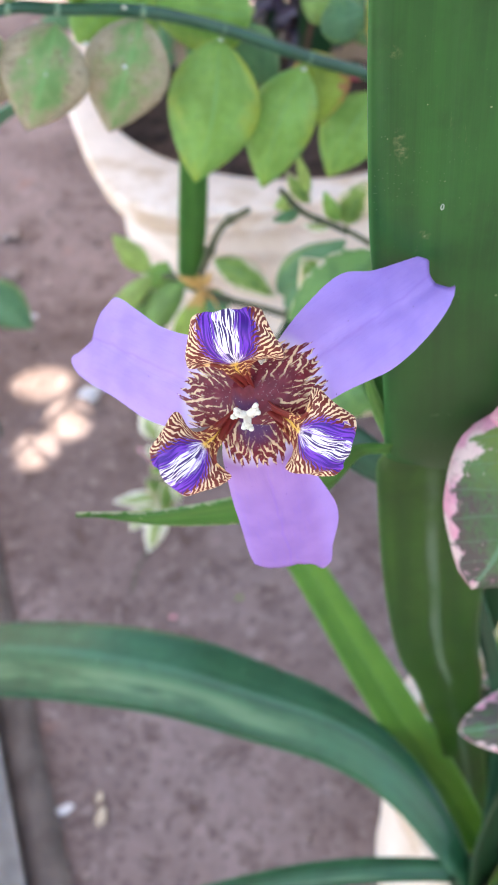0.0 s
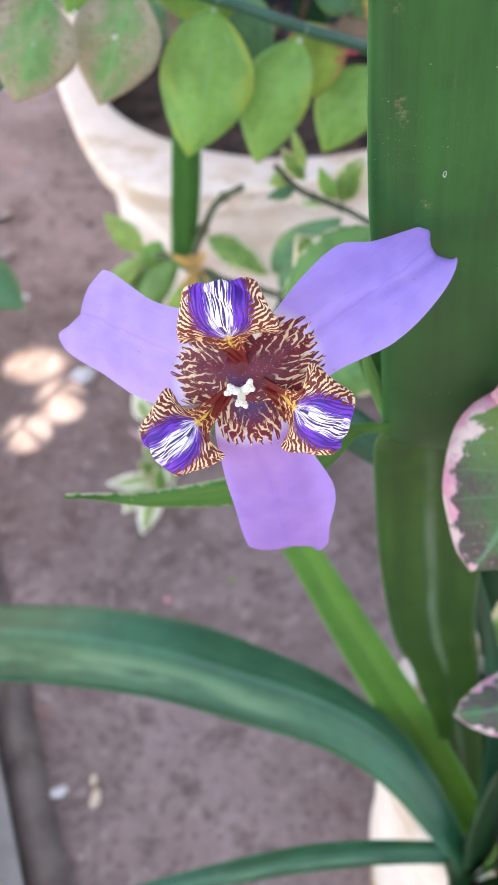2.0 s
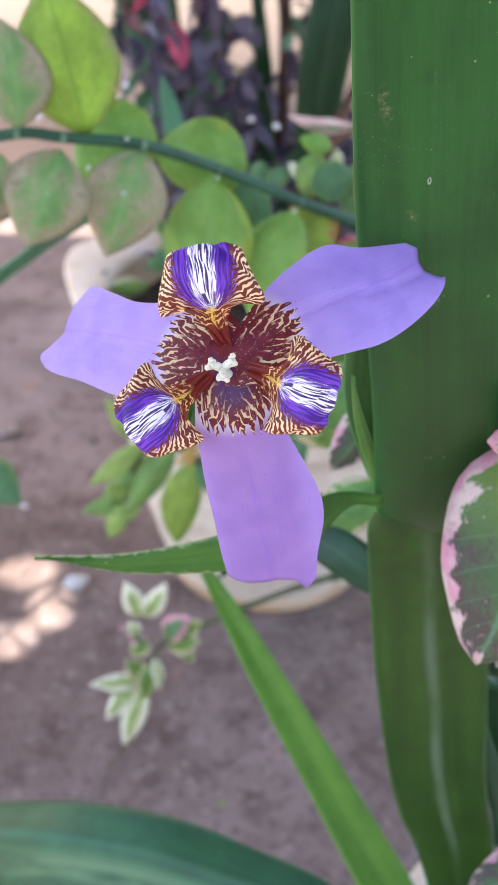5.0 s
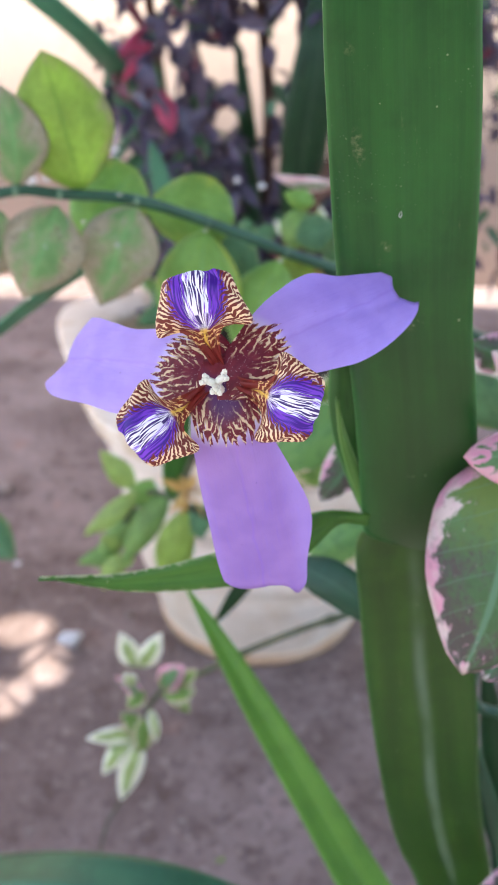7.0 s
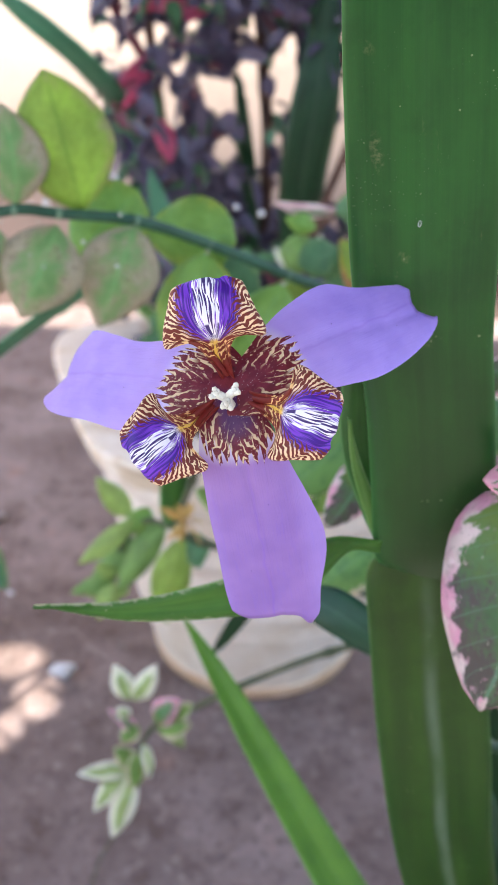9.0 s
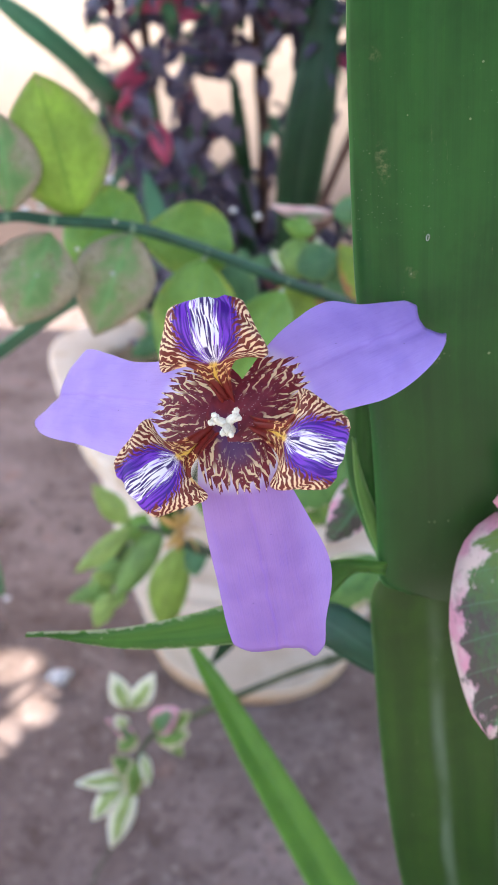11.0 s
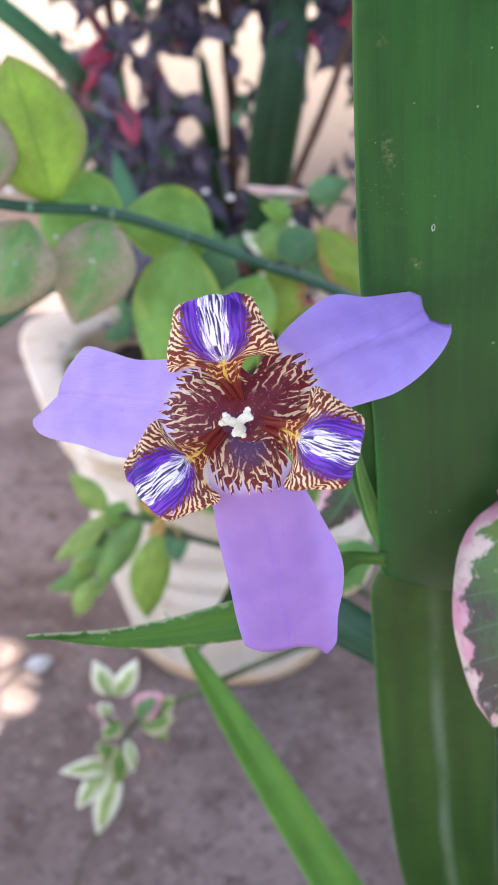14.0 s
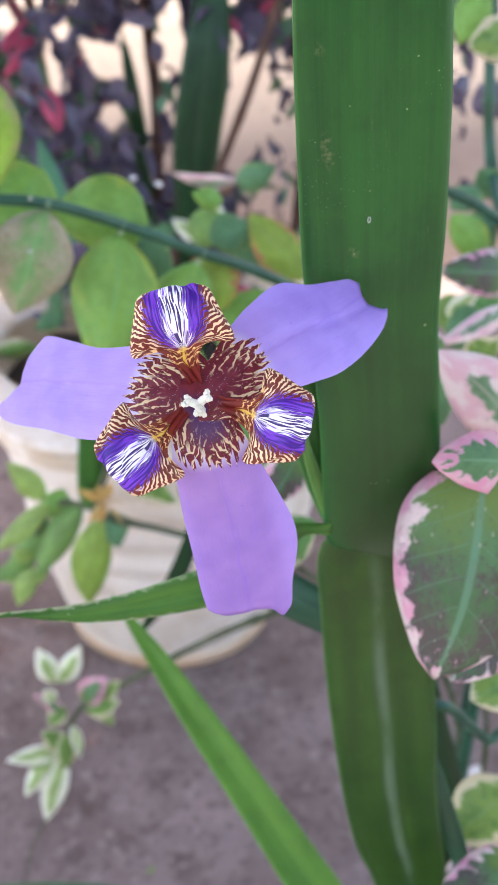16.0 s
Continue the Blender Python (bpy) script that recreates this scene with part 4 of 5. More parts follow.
iris_part("bract", strap([(0.084, 0.217, 0.856), (0.072, 0.213, 0.8593), (0.061, 0.205, 0.8588), (0.049, 0.198, 0.854), (0.032, 0.193, 0.851), (0.001, 0.192, 0.846), (-0.0295, 0.192, 0.8465)], (0.1, 0.25, 1),
    [(0, 0.0022), (0.15, 0.0026), (0.35, 0.0068), (0.6, 0.007), (0.8, 0.0045), (1, 0.0003)], [(0, 0.0022), (0.15, 0.0026), (0.35, 0.0072), (0.6, 0.0075), (0.8, 0.004), (1, 0.0003)], 0.0022, -0.3, 50, 11), BRACT, "pointed green bract with a dry white edge")
iris_part("spathe", strap([(0.088, 0.226, 0.85), (0.0795, 0.225, 0.872), (0.0725, 0.22, 0.897), (0.069, 0.213, 0.928)], (1, 0.1, 0.3),
    [(0, 0.003), (0.3, 0.0045), (0.7, 0.0055), (1, 0.004)], [(0, 0.004), (0.3, 0.006), (0.7, 0.007), (1, 0.004)], 0.003, -0.3, 30, 9), SCAPE, "green sheath that holds the buds")
iris_part("spathe", strap([(0.0845, 0.22, 0.855), (0.0785, 0.2175, 0.872), (0.0722, 0.2145, 0.89), (0.0685, 0.212, 0.906)], (1, 0.2, 0.3),
    [(0, 0.0014), (0.4, 0.0023), (1, 0.0003)], [(0, 0.0014), (0.4, 0.0023), (1, 0.0003)], 0.002, -0.4, 24, 9), SPATHE, "small pointed bract")
iris_part("pedicel", tube([(0.07, 0.213, 0.926), (0.06, 0.2, 0.934), (0.048, 0.18, 0.935), (0.037, 0.163, 0.931)], 0.0014, 24), SPATHE)

# ---- the flower: local x right, y up, z towards the viewer ----
FLOWER = Matrix.Translation((0.032, 0.149, 0.941)) @ Matrix(((0.997, 0.0, -0.08), (-0.06, 0.661, -0.748), (0.053, 0.751, 0.659))).to_4x4()
receptacle = lathe([(0, -0.03), (0.002, -0.028), (0.0026, -0.018), (0.004, -0.013), (0.0035, -0.0115), (0, -0.011)], 16)
flower = iris_part("flower", receptacle, FRESH, "lilac three-petalled flower with a striped maroon heart")
flower.matrix_basis = FLOWER


def mm(rows):
    return [(a / 1000, b / 1000) for a, b in rows]


def outer_petal(way, low, high, sag, dent, eye=1.0):
    """A broad petal. low, high: its two edges in mm across, at mm outwards; dent: the notch at its end."""
    d = Vector(way).normalized()
    s = Vector((0, 0, 1)).cross(d).normalized()
    n = d.cross(s)
    low, high = mm(low), mm(high)
    nu, nv = 46, 35
    end_l, end_h = low[-1][0], high[-1][0]
    mid = math.atan2(low[-1][1] + high[-1][1], end_l + end_h)
    grid, uvs = [], []
    for i in range(nu):
        f = i / (nu - 1)
        row, ur = [], []
        for j in range(nv):
            e = 0.5 - 0.5 * math.cos(math.pi * j / (nv - 1))
            end = (end_l * (1 - e) + end_h * e) + smooth_table(dent, e) / 1000
            u = f * end
            a, b = smooth_table(low, min(u, end_l)), smooth_table(high, min(u, end_h))
            v = a + (b - a) * e
            q = 2 * e - 1
            z = -0.011 * max(0.0, 1 - u / 0.024) ** 2 + sag / 1000 * math.sin(math.pi * min(1, u / end)) * (1 - q * q) + 0.00018 * math.sin(u * 110 + q * 3) * q * q
            z -= 0.0005 * math.exp(-(q * 9) ** 2) * min(1, u / 0.02)
            row.append(d * u + s * v + n * z)
            r = math.hypot(u, v)
            ur.append(((math.atan2(v, max(u, 1e-5)) - mid) * r * 100, r * 100 * eye))
        grid.append(row)
        uvs.append(ur)
    return sheet(grid, uvs, 0.0007)


def petal_part(bm, name, material, label=""):
    return part(name, bm, material, flower, label)


petal_part(outer_petal((54, 20, -34), [(0, -3), (7, -6), (15, -6.5), (21, -5.5), (27, -4.5), (34, -4), (43, -3.2), (54, 0.2), (65, 5.6), (70.5, 9.8), (73, 13)],
    [(0, 3), (7, 7.5), (15, 14), (21, 18), (27, 21), (33, 23.6), (39, 24.8), (47, 23.2), (56, 23.2), (65.5, 23.4)], 1.5, [(0, -2.4), (0.03, -0.9), (0.09, -0.4), (0.18, -0.9), (0.32, -1.9), (0.5, -3.0), (0.64, -3.2), (0.76, -2.0), (0.88, -0.3), (0.96, -0.9), (1, -2.6)], 0.95), "outer_petal", PETAL)
petal_part(outer_petal((-52.4, 13.5, -41), [(0, -3), (7.5, -12), (17, -14.5), (25, -13.2), (38, -13.2), (50, -16), (60.5, -18), (64.5, -15.5)],
    [(0, 3), (9, 6.2), (19.5, 10.4), (27, 11.8), (36, 11.8), (43, 10.6), (51, 9.2), (62, 8), (68, 6.8), (75, 4.4)], 1.5, [(0, -3.5), (0.04, -1.4), (0.12, -0.4), (0.3, -1.4), (0.5, -3.0), (0.72, -1.8), (0.88, -0.2), (0.96, -1.8), (1, -5.5)], 0.93), "outer_petal", PETAL)
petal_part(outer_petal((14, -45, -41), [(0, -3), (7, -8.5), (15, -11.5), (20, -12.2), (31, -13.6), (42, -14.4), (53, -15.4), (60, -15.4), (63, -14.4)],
    [(0, 3), (10, 6), (21.6, 8.4), (25, 9.2), (33, 11), (43, 12.8), (50.6, 12), (61, 8.2), (68, 6.4), (72, 4.0)], 2.0, [(0, -3.0), (0.05, -1.0), (0.15, -0.3), (0.45, -1.4), (0.7, -2.2), (0.88, -0.5), (0.95, -1.0), (1, -3.5)], 1.08), "outer_petal", LOW_PETAL, "violet petal that hangs down, its weaker light put into the colour")


WHORL_TILT = radians(14)


def inner_petal(angle, scale=1.0, roll=0.0, shift=(0, 0)):
    """A curled inner petal: a narrow claw that rises from the heart, then a hooded blade that bends out and down."""
    nu, nv = 44, 25
    spine = spline([(0, 0.0015, -0.0125), (0, 0.0045, -0.0095), (0, 0.0085, -0.0058), (0, 0.0118, -0.002), (0, 0.0148, 0.0012), (0, 0.0188, 0.003), (0, 0.0228, 0.0032), (0, 0.0256, 0.002)], nu)
    width = [(0, 0.0014), (0.15, 0.0022), (0.3, 0.0038), (0.38, 0.0052), (0.42, 0.0068), (0.45, 0.0094), (0.49, 0.0116), (0.54, 0.0129), (0.61, 0.0133), (0.69, 0.0126), (0.82, 0.0108), (0.91, 0.0096), (0.96, 0.0088), (1, 0.0072)]
    hood = [(0, -0.002), (0.3, -0.0022), (0.4, -0.0012), (0.48, 0.002), (0.58, 0.0046), (0.7, 0.005), (0.85, 0.004), (1, 0.0024)]
    turn = Matrix.Rotation(WHORL_TILT, 3, "X") @ Matrix.Rotation(angle, 3, "Z") @ Matrix.Rotation(roll, 3, "Y")
    grid, uvs = [], []
    for i, p in enumerate(spine):
        s = i / (nu - 1)
        w, h = smooth_table(width, s), smooth_table(hood, s)
        row, ur = [], []
        for j in range(nv):
            e = 2 * j / (nv - 1) - 1
            x = w * (math.sin(e * 1.35) / math.sin(1.35))
            dip = max(0.0, (s - 0.42) / 0.58)
            pull = -0.0036 * e * e * math.sin(math.pi * min(1, dip * 1.15))
            pull -= 0.001 * abs(e) ** 3 * math.exp(-((s - 0.5) / 0.07) ** 2)
            tipin = 0.0006 * math.cos(e * 3.0) * max(0.0, s - 0.8) * 5
            z = -h * e * e + 0.0005 * math.sin(e * 9 + s * 22)
            row.append(turn @ (Vector((x, p.y + pull + tipin * 0.4, p.z + z)) * scale) + Vector((shift[0], shift[1], 0)) / 1000 * min(1.0, 0.4 + 2 * s))
            ur.append((e, s))
        grid.append(row)
        uvs.append(ur)
    return sheet(grid, uvs, 0.0006)


petal_part(inner_petal(radians(8), 0.92, radians(-3), (-2.6, 0.6)), "inner_petal", FALL, "curled inner petal with white, violet and tiger-striped bands")
petal_part(inner_petal(radians(128), 0.83, 0.0, (-4.5, -4.8)), "inner_petal", FALL)
petal_part(inner_petal(radians(-107), 0.86, radians(3), (3.0, -3.4)), "inner_petal", FALL)

column = tube([(0, -0.0018, -0.0115), (-0.0005, -0.002, -0.007), (-0.001, -0.002, -0.0035)], 0.0011, 10, 10)
petal_part(column, "style", STIGMA, "cream style")
for k, (a, reach, lift) in enumerate(((172, 0.0027, 0.0006), (32, 0.0027, 0.0003), (-84, 0.0028, 0.0008))):
    ca, sa = math.cos(radians(a)), math.sin(radians(a))
    arm = tube([(-0.001, -0.002, -0.0038), (ca * reach * 0.5 - 0.001, sa * reach * 0.5 - 0.002, -0.0022), (ca * reach - 0.001, sa * reach - 0.002, lift - 0.002)], [(0, 0.001), (0.6, 0.001), (1, 0.0007)], 10, 8)
    for kk in range(6):
        lump = bmesh.ops.create_icosphere(arm, subdivisions=1, radius=0.0005 + 0.0003 * (kk % 2))
        off = Vector((ca * reach * (0.75 + 0.09 * kk) - sa * 0.0009 * (kk % 3 - 1) - 0.001, sa * reach * (0.75 + 0.09 * kk) + ca * 0.0009 * (kk % 3 - 1) - 0.002, lift - 0.002 + 0.0003 * (kk % 2)))
        for v in lump["verts"]:
            v.co += off
    petal_part(arm, "stigma", STIGMA)


# ---- leafy shrubs ----
def leafy(name, label, stems, rows, at, category="shrub", seed=1):
    """A plant with its stems and broad leaves. stems: (points, radius, material, knots)."""
    plant = new(name)
    plant.location = at
    tagged(plant, label, category)
    back = Matrix.Translation(-Vector(at))
    for pts, r, mat, knots in stems:
        part("stem", tube(pts, r, 60, 10, knots), mat, plant).matrix_parent_inverse = back
    for k, (kind, base, tip, width, turn) in enumerate(rows):
        part("leaf", broad_leaf(base, tip, width, turn, seed=seed * 50 + k, blunt=kind == "dome", oval=kind == "lit", heavy=kind in ("rosy", "pinkrim")), LEAF[kind], plant).matrix_parent_inverse = back
    return plant


VINE = [
    ('spotted', (-0.074, 0.475, 0.908), (-0.094, 0.455, 0.858), 0.0479, 0),
    ('spotted', (-0.03, 0.493, 0.905), (-0.053, 0.48, 0.845), 0.0481, 0),
    ('lime', (0.011, 0.52, 0.884), (-0.005, 0.5, 0.802), 0.0558, 0),
    ('lime', (0.062, 0.537, 0.861), (0.038, 0.52, 0.787), 0.0439, 0),
    ('yellow', (0.068, 0.56, 0.861), (0.077, 0.56, 0.812), 0.0416, 0),
    ('lime', (0.114, 0.57, 0.83), (0.084, 0.55, 0.779), 0.0432, 0),
    ('lit', (-0.061, 0.487, 0.914), (-0.081, 0.498, 0.99), 0.0585, 0),
    ('dome', (-0.075, 0.53, 0.876), (-0.034, 0.54, 0.918), 0.05, 0),
    ('dome', (-0.03, 0.55, 0.89), (0.03, 0.545, 0.886), 0.05, 0),
    ('spotted', (-0.095, 0.47, 0.919), (-0.102, 0.48, 0.973), 0.0391, 0),
    ('spotted', (-0.106, 0.47, 0.905), (-0.123, 0.46, 0.864), 0.0379, 0),
    ('deep', (0.014, 0.57, 0.87), (0.047, 0.58, 0.83), 0.038, 0),
    ('deep', (0.076, 0.6, 0.857), (0.109, 0.62, 0.864), 0.0295, 0),
    ('yellow', (0.149, 0.6, 0.829), (0.107, 0.62, 0.873), 0.035, 0),
    ('deep', (0.097, 0.66, 0.836), (0.124, 0.66, 0.861), 0.0234, 0),
    ('deep', (0.139, 0.7, 0.81), (0.099, 0.7, 0.844), 0.03, 0),
    ('lime', (0.094, 0.680, 0.868), (0.068, 0.672, 0.877), 0.0176, 0),
    ('sage', (0.066, 0.700, 0.846), (0.101, 0.692, 0.841), 0.0335, 0),
    ('red', (0.128, 0.720, 0.780), (0.106, 0.712, 0.778), 0.0115, 0),
]
leafy("jewel_bush", "green zigzag stem with lime and browned oval leaves", [([(0.42, 0.74, 0.0), (0.4, 0.72, 0.4), (0.32, 0.66, 0.7), (0.21, 0.6, 0.79), (0.159, 0.58, 0.817), (0.105, 0.555, 0.848), (0.065, 0.537, 0.866), (0.013, 0.52, 0.889), (-0.03, 0.493, 0.908), (-0.073, 0.478, 0.914), (-0.097, 0.47, 0.917), (-0.14, 0.455, 0.909), (-0.2, 0.44, 0.9)], [(0, 0.006), (0.35, 0.0045), (0.5, 0.0038), (1, 0.003)], STEM, 0.0)], VINE, (0.42, 0.74, 0.0), seed=1)
bush = bpy.data.objects["jewel_bush"]
for x, y, z in ((-0.097, 0.47, 0.917), (-0.073, 0.478, 0.914), (-0.03, 0.493, 0.908), (0.013, 0.52, 0.889), (0.065, 0.537, 0.866), (0.105, 0.555, 0.848)):
    ring = lathe([(0.003, -0.002), (0.0036, -0.0009), (0.0039, 0), (0.0036, 0.0009), (0.003, 0.002)], 14)
    ob = part("stem_node", ring, NODE, bush, "pale ring at a stem node")
    ob.matrix_parent_inverse = Matrix.Translation((-0.42, -0.74, 0.0))
    ob.matrix_basis = look((x, y, z), (x + 0.05, y + 0.022, z - 0.02))
for k, (x, y, z) in enumerate(((-0.083, 0.468, 0.911), (-0.038, 0.484, 0.913), (-0.058, 0.469, 0.9), (-0.088, 0.462, 0.893), (-0.08, 0.46, 0.887), (-0.04, 0.478, 0.884), (-0.036, 0.483, 0.897), (0.012, 0.511, 0.886), (0.062, 0.53, 0.862), (-0.041, 0.49, 0.935), (-0.08, 0.48, 0.921), (-0.09, 0.478, 0.923), (-0.103, 0.466, 0.911))):
    drop = part("water_drop", pebble(0.0008 + 0.0004 * (k % 3), k + 2, 0.8, 2), DROP, bush, "clear water drop")
    drop.matrix_parent_inverse = Matrix.Translation((-0.42, -0.74, 0.0))
    drop.location = (x, y, z)
MIDDLE = [
    ('fresh', (-0.078, 0.78, 0.534), (-0.114, 0.78, 0.581), 0.0263, 0),
    ('fresh', (-0.075, 0.78, 0.532), (-0.134, 0.76, 0.485), 0.0225, 0),
    ('sage', (-0.041, 0.78, 0.528), (-0.093, 0.76, 0.45), 0.03, 0),
    ('fresh', (-0.1, 0.8, 0.454), (-0.132, 0.8, 0.413), 0.0213, 0),
    ('olive', (-0.022, 0.75, 0.528), (-0.038, 0.745, 0.42), 0.042, 0),
    ('fresh', (-0.097, 0.79, 0.451), (-0.119, 0.78, 0.473), 0.018, 20),
    ('fresh', (-0.084, 0.79, 0.436), (-0.117, 0.78, 0.42), 0.02, -20),
    ('sage', (-0.101, 0.8, 0.439), (-0.151, 0.79, 0.426), 0.02, 0),
    ('deep', (-0.012, 0.76, 0.53), (-0.003, 0.74, 0.496), 0.0337, 0),
    ('sage', (-0.075, 0.8, 0.497), (-0.135, 0.8, 0.417), 0.0259, 0),
    ('lime', (-0.093, 0.8, 0.45), (-0.116, 0.8, 0.465), 0.02, 0),
    ('edged', (-0.003, 0.66, 0.635), (0.054, 0.64, 0.608), 0.0286, 0),
    ('deep', (0.054, 0.62, 0.627), (0.107, 0.6, 0.696), 0.0411, 0),
    ('fresh', (0.070, 0.555, 0.758), (0.061, 0.547, 0.799), 0.0085, 0),
    ('edged', (0.073, 0.555, 0.755), (0.055, 0.547, 0.784), 0.0125, 0),
    ('deep', (0.067, 0.560, 0.746), (0.046, 0.552, 0.742), 0.0095, 0),
    ('fresh', (0.063, 0.560, 0.756), (0.047, 0.552, 0.753), 0.0125, 15),
    ('lime', (0.095, 0.550, 0.743), (0.081, 0.542, 0.773), 0.0115, 0),
    ('pale', (0.089, 0.555, 0.736), (0.067, 0.547, 0.742), 0.0075, 0),
    ('edged', (0.100, 0.560, 0.734), (0.112, 0.552, 0.776), 0.0240, 0),
    ('deep', (0.064, 0.6, 0.618), (0.086, 0.6, 0.654), 0.0297, 0),
    ('fresh', (-0.1, 0.78, 0.446), (-0.118, 0.77, 0.405), 0.024, 0),
    ('lime', (-0.058, 0.79, 0.54), (-0.088, 0.78, 0.51), 0.022, 0),
    ('sage', (-0.058, 0.79, 0.535), (-0.072, 0.78, 0.49), 0.026, 0),
]
leafy("young_shrub", "young shrub with green and cream-edged leaves before the pot", [([(0.33, 0.72, 0.0), (0.3, 0.74, 0.3), (0.2, 0.76, 0.44), (0.06, 0.77, 0.49), (-0.015, 0.74, 0.535), (-0.02, 0.68, 0.588), (-0.007, 0.66, 0.64), (0.007, 0.64, 0.682), (0.028, 0.62, 0.709)], [(0, 0.004), (0.7, 0.0034), (1, 0.0028)], TWIG, 0.6), ([(-0.01, 0.745, 0.532), (-0.06, 0.78, 0.53), (-0.085, 0.79, 0.5), (-0.1, 0.8, 0.46)], 0.003, TWIG, 0.0), ([(0.36, 0.56, 0.0), (0.34, 0.54, 0.4), (0.25, 0.52, 0.66), (0.118, 0.53, 0.737), (0.094, 0.54, 0.744), (0.069, 0.55, 0.75), (0.051, 0.56, 0.763)], 0.0022, TWIG, 0.55)], MIDDLE, (0.33, 0.72, 0.0), seed=2)
part("strap_leaf", strap([(-0.022, 0.69, 0.578), (-0.026, 0.68, 0.6), (-0.02, 0.65, 0.67), (-0.015, 0.62, 0.735), (-0.012, 0.6, 0.8)], (1, 0.1, 0), [(0, 0.008), (0.3, 0.0115), (0.8, 0.011), (1, 0.006)], [(0, 0.008), (0.3, 0.0115), (0.8, 0.011), (1, 0.006)], 0.0015, 0.1, 30, 9), MIDGREEN, bpy.data.objects["young_shrub"], "flat green stem segment").matrix_parent_inverse = Matrix.Translation((-0.33, -0.72, 0))
part("hanging_leaf", strap([(0.075, 0.6, 0.64), (0.061, 0.6, 0.59), (0.047, 0.598, 0.554), (0.031, 0.595, 0.526), (0.014, 0.592, 0.499)], (0.85, 0.1, -0.5), [(0, 0.007), (0.5, 0.0085), (0.8, 0.006), (1, 0.0004)], [(0, 0.007), (0.5, 0.0085), (0.8, 0.006), (1, 0.0004)], 0.0012, 0.1, 24, 7), DUSKY, bpy.data.objects["young_shrub"], "narrow dark leaf that hangs down").matrix_parent_inverse = Matrix.Translation((-0.33, -0.72, 0))
SEEDLING = [
    ("edged", (-0.03, 0.73, 0.3), (-0.008, 0.72, 0.33), 0.02, 20),
    ("edged", (-0.035, 0.73, 0.29), (-0.018, 0.72, 0.265), 0.018, -20),
    ("pale", (-0.068, 0.74, 0.25), (-0.06, 0.73, 0.205), 0.016, 30),
    ("pale", (-0.082, 0.74, 0.29), (-0.094, 0.73, 0.315), 0.016, 10),
    ("edged", (-0.088, 0.74, 0.205), (-0.118, 0.73, 0.19), 0.02, 20),
    ('pale', (-0.082, 0.74, 0.315), (-0.098, 0.74, 0.367), 0.025, 0),
    ('pale', (-0.078, 0.74, 0.315), (-0.05, 0.74, 0.368), 0.025, 0),
    ('pinkrim', (-0.052, 0.73, 0.293), (-0.023, 0.72, 0.336), 0.0318, 0),
    ('pinkrim', (-0.074, 0.74, 0.264), (-0.107, 0.74, 0.3), 0.0142, 0),
    ('edged', (-0.073, 0.74, 0.277), (-0.092, 0.73, 0.26), 0.0225, 0),
    ('edged', (-0.049, 0.73, 0.281), (-0.01, 0.72, 0.3), 0.0306, 0),
    ('pale', (-0.083, 0.74, 0.208), (-0.143, 0.72, 0.22), 0.022, 0),
    ('pale', (-0.086, 0.74, 0.205), (-0.126, 0.72, 0.16), 0.026, 0),
    ('pale', (-0.08, 0.74, 0.203), (-0.104, 0.71, 0.127), 0.03, 0),
    ('edged', (-0.075, 0.74, 0.237), (-0.079, 0.73, 0.186), 0.0246, 0),
    ('edged', (-0.079, 0.74, 0.208), (-0.102, 0.74, 0.243), 0.025, 0),
]
leafy("variegated_sprig", "trailing sprig with cream and green leaves above the yard", [([(0.36, 0.58, 0.0), (0.34, 0.6, 0.35), (0.26, 0.62, 0.49), (0.185, 0.64, 0.498), (0.16, 0.65, 0.475), (0.106, 0.66, 0.443), (0.043, 0.68, 0.391), (-0.008, 0.72, 0.323), (-0.057, 0.74, 0.273), (-0.079, 0.74, 0.218), (-0.087, 0.74, 0.199)], 0.0035, TWIG, 0.55), ([(-0.104, 0.71, 0.127), (-0.121, 0.7, 0.097), (-0.13, 0.69, 0.06)], 0.0012, TWIG, 0.0)], SEEDLING, (0.36, 0.58, 0.0), seed=3)
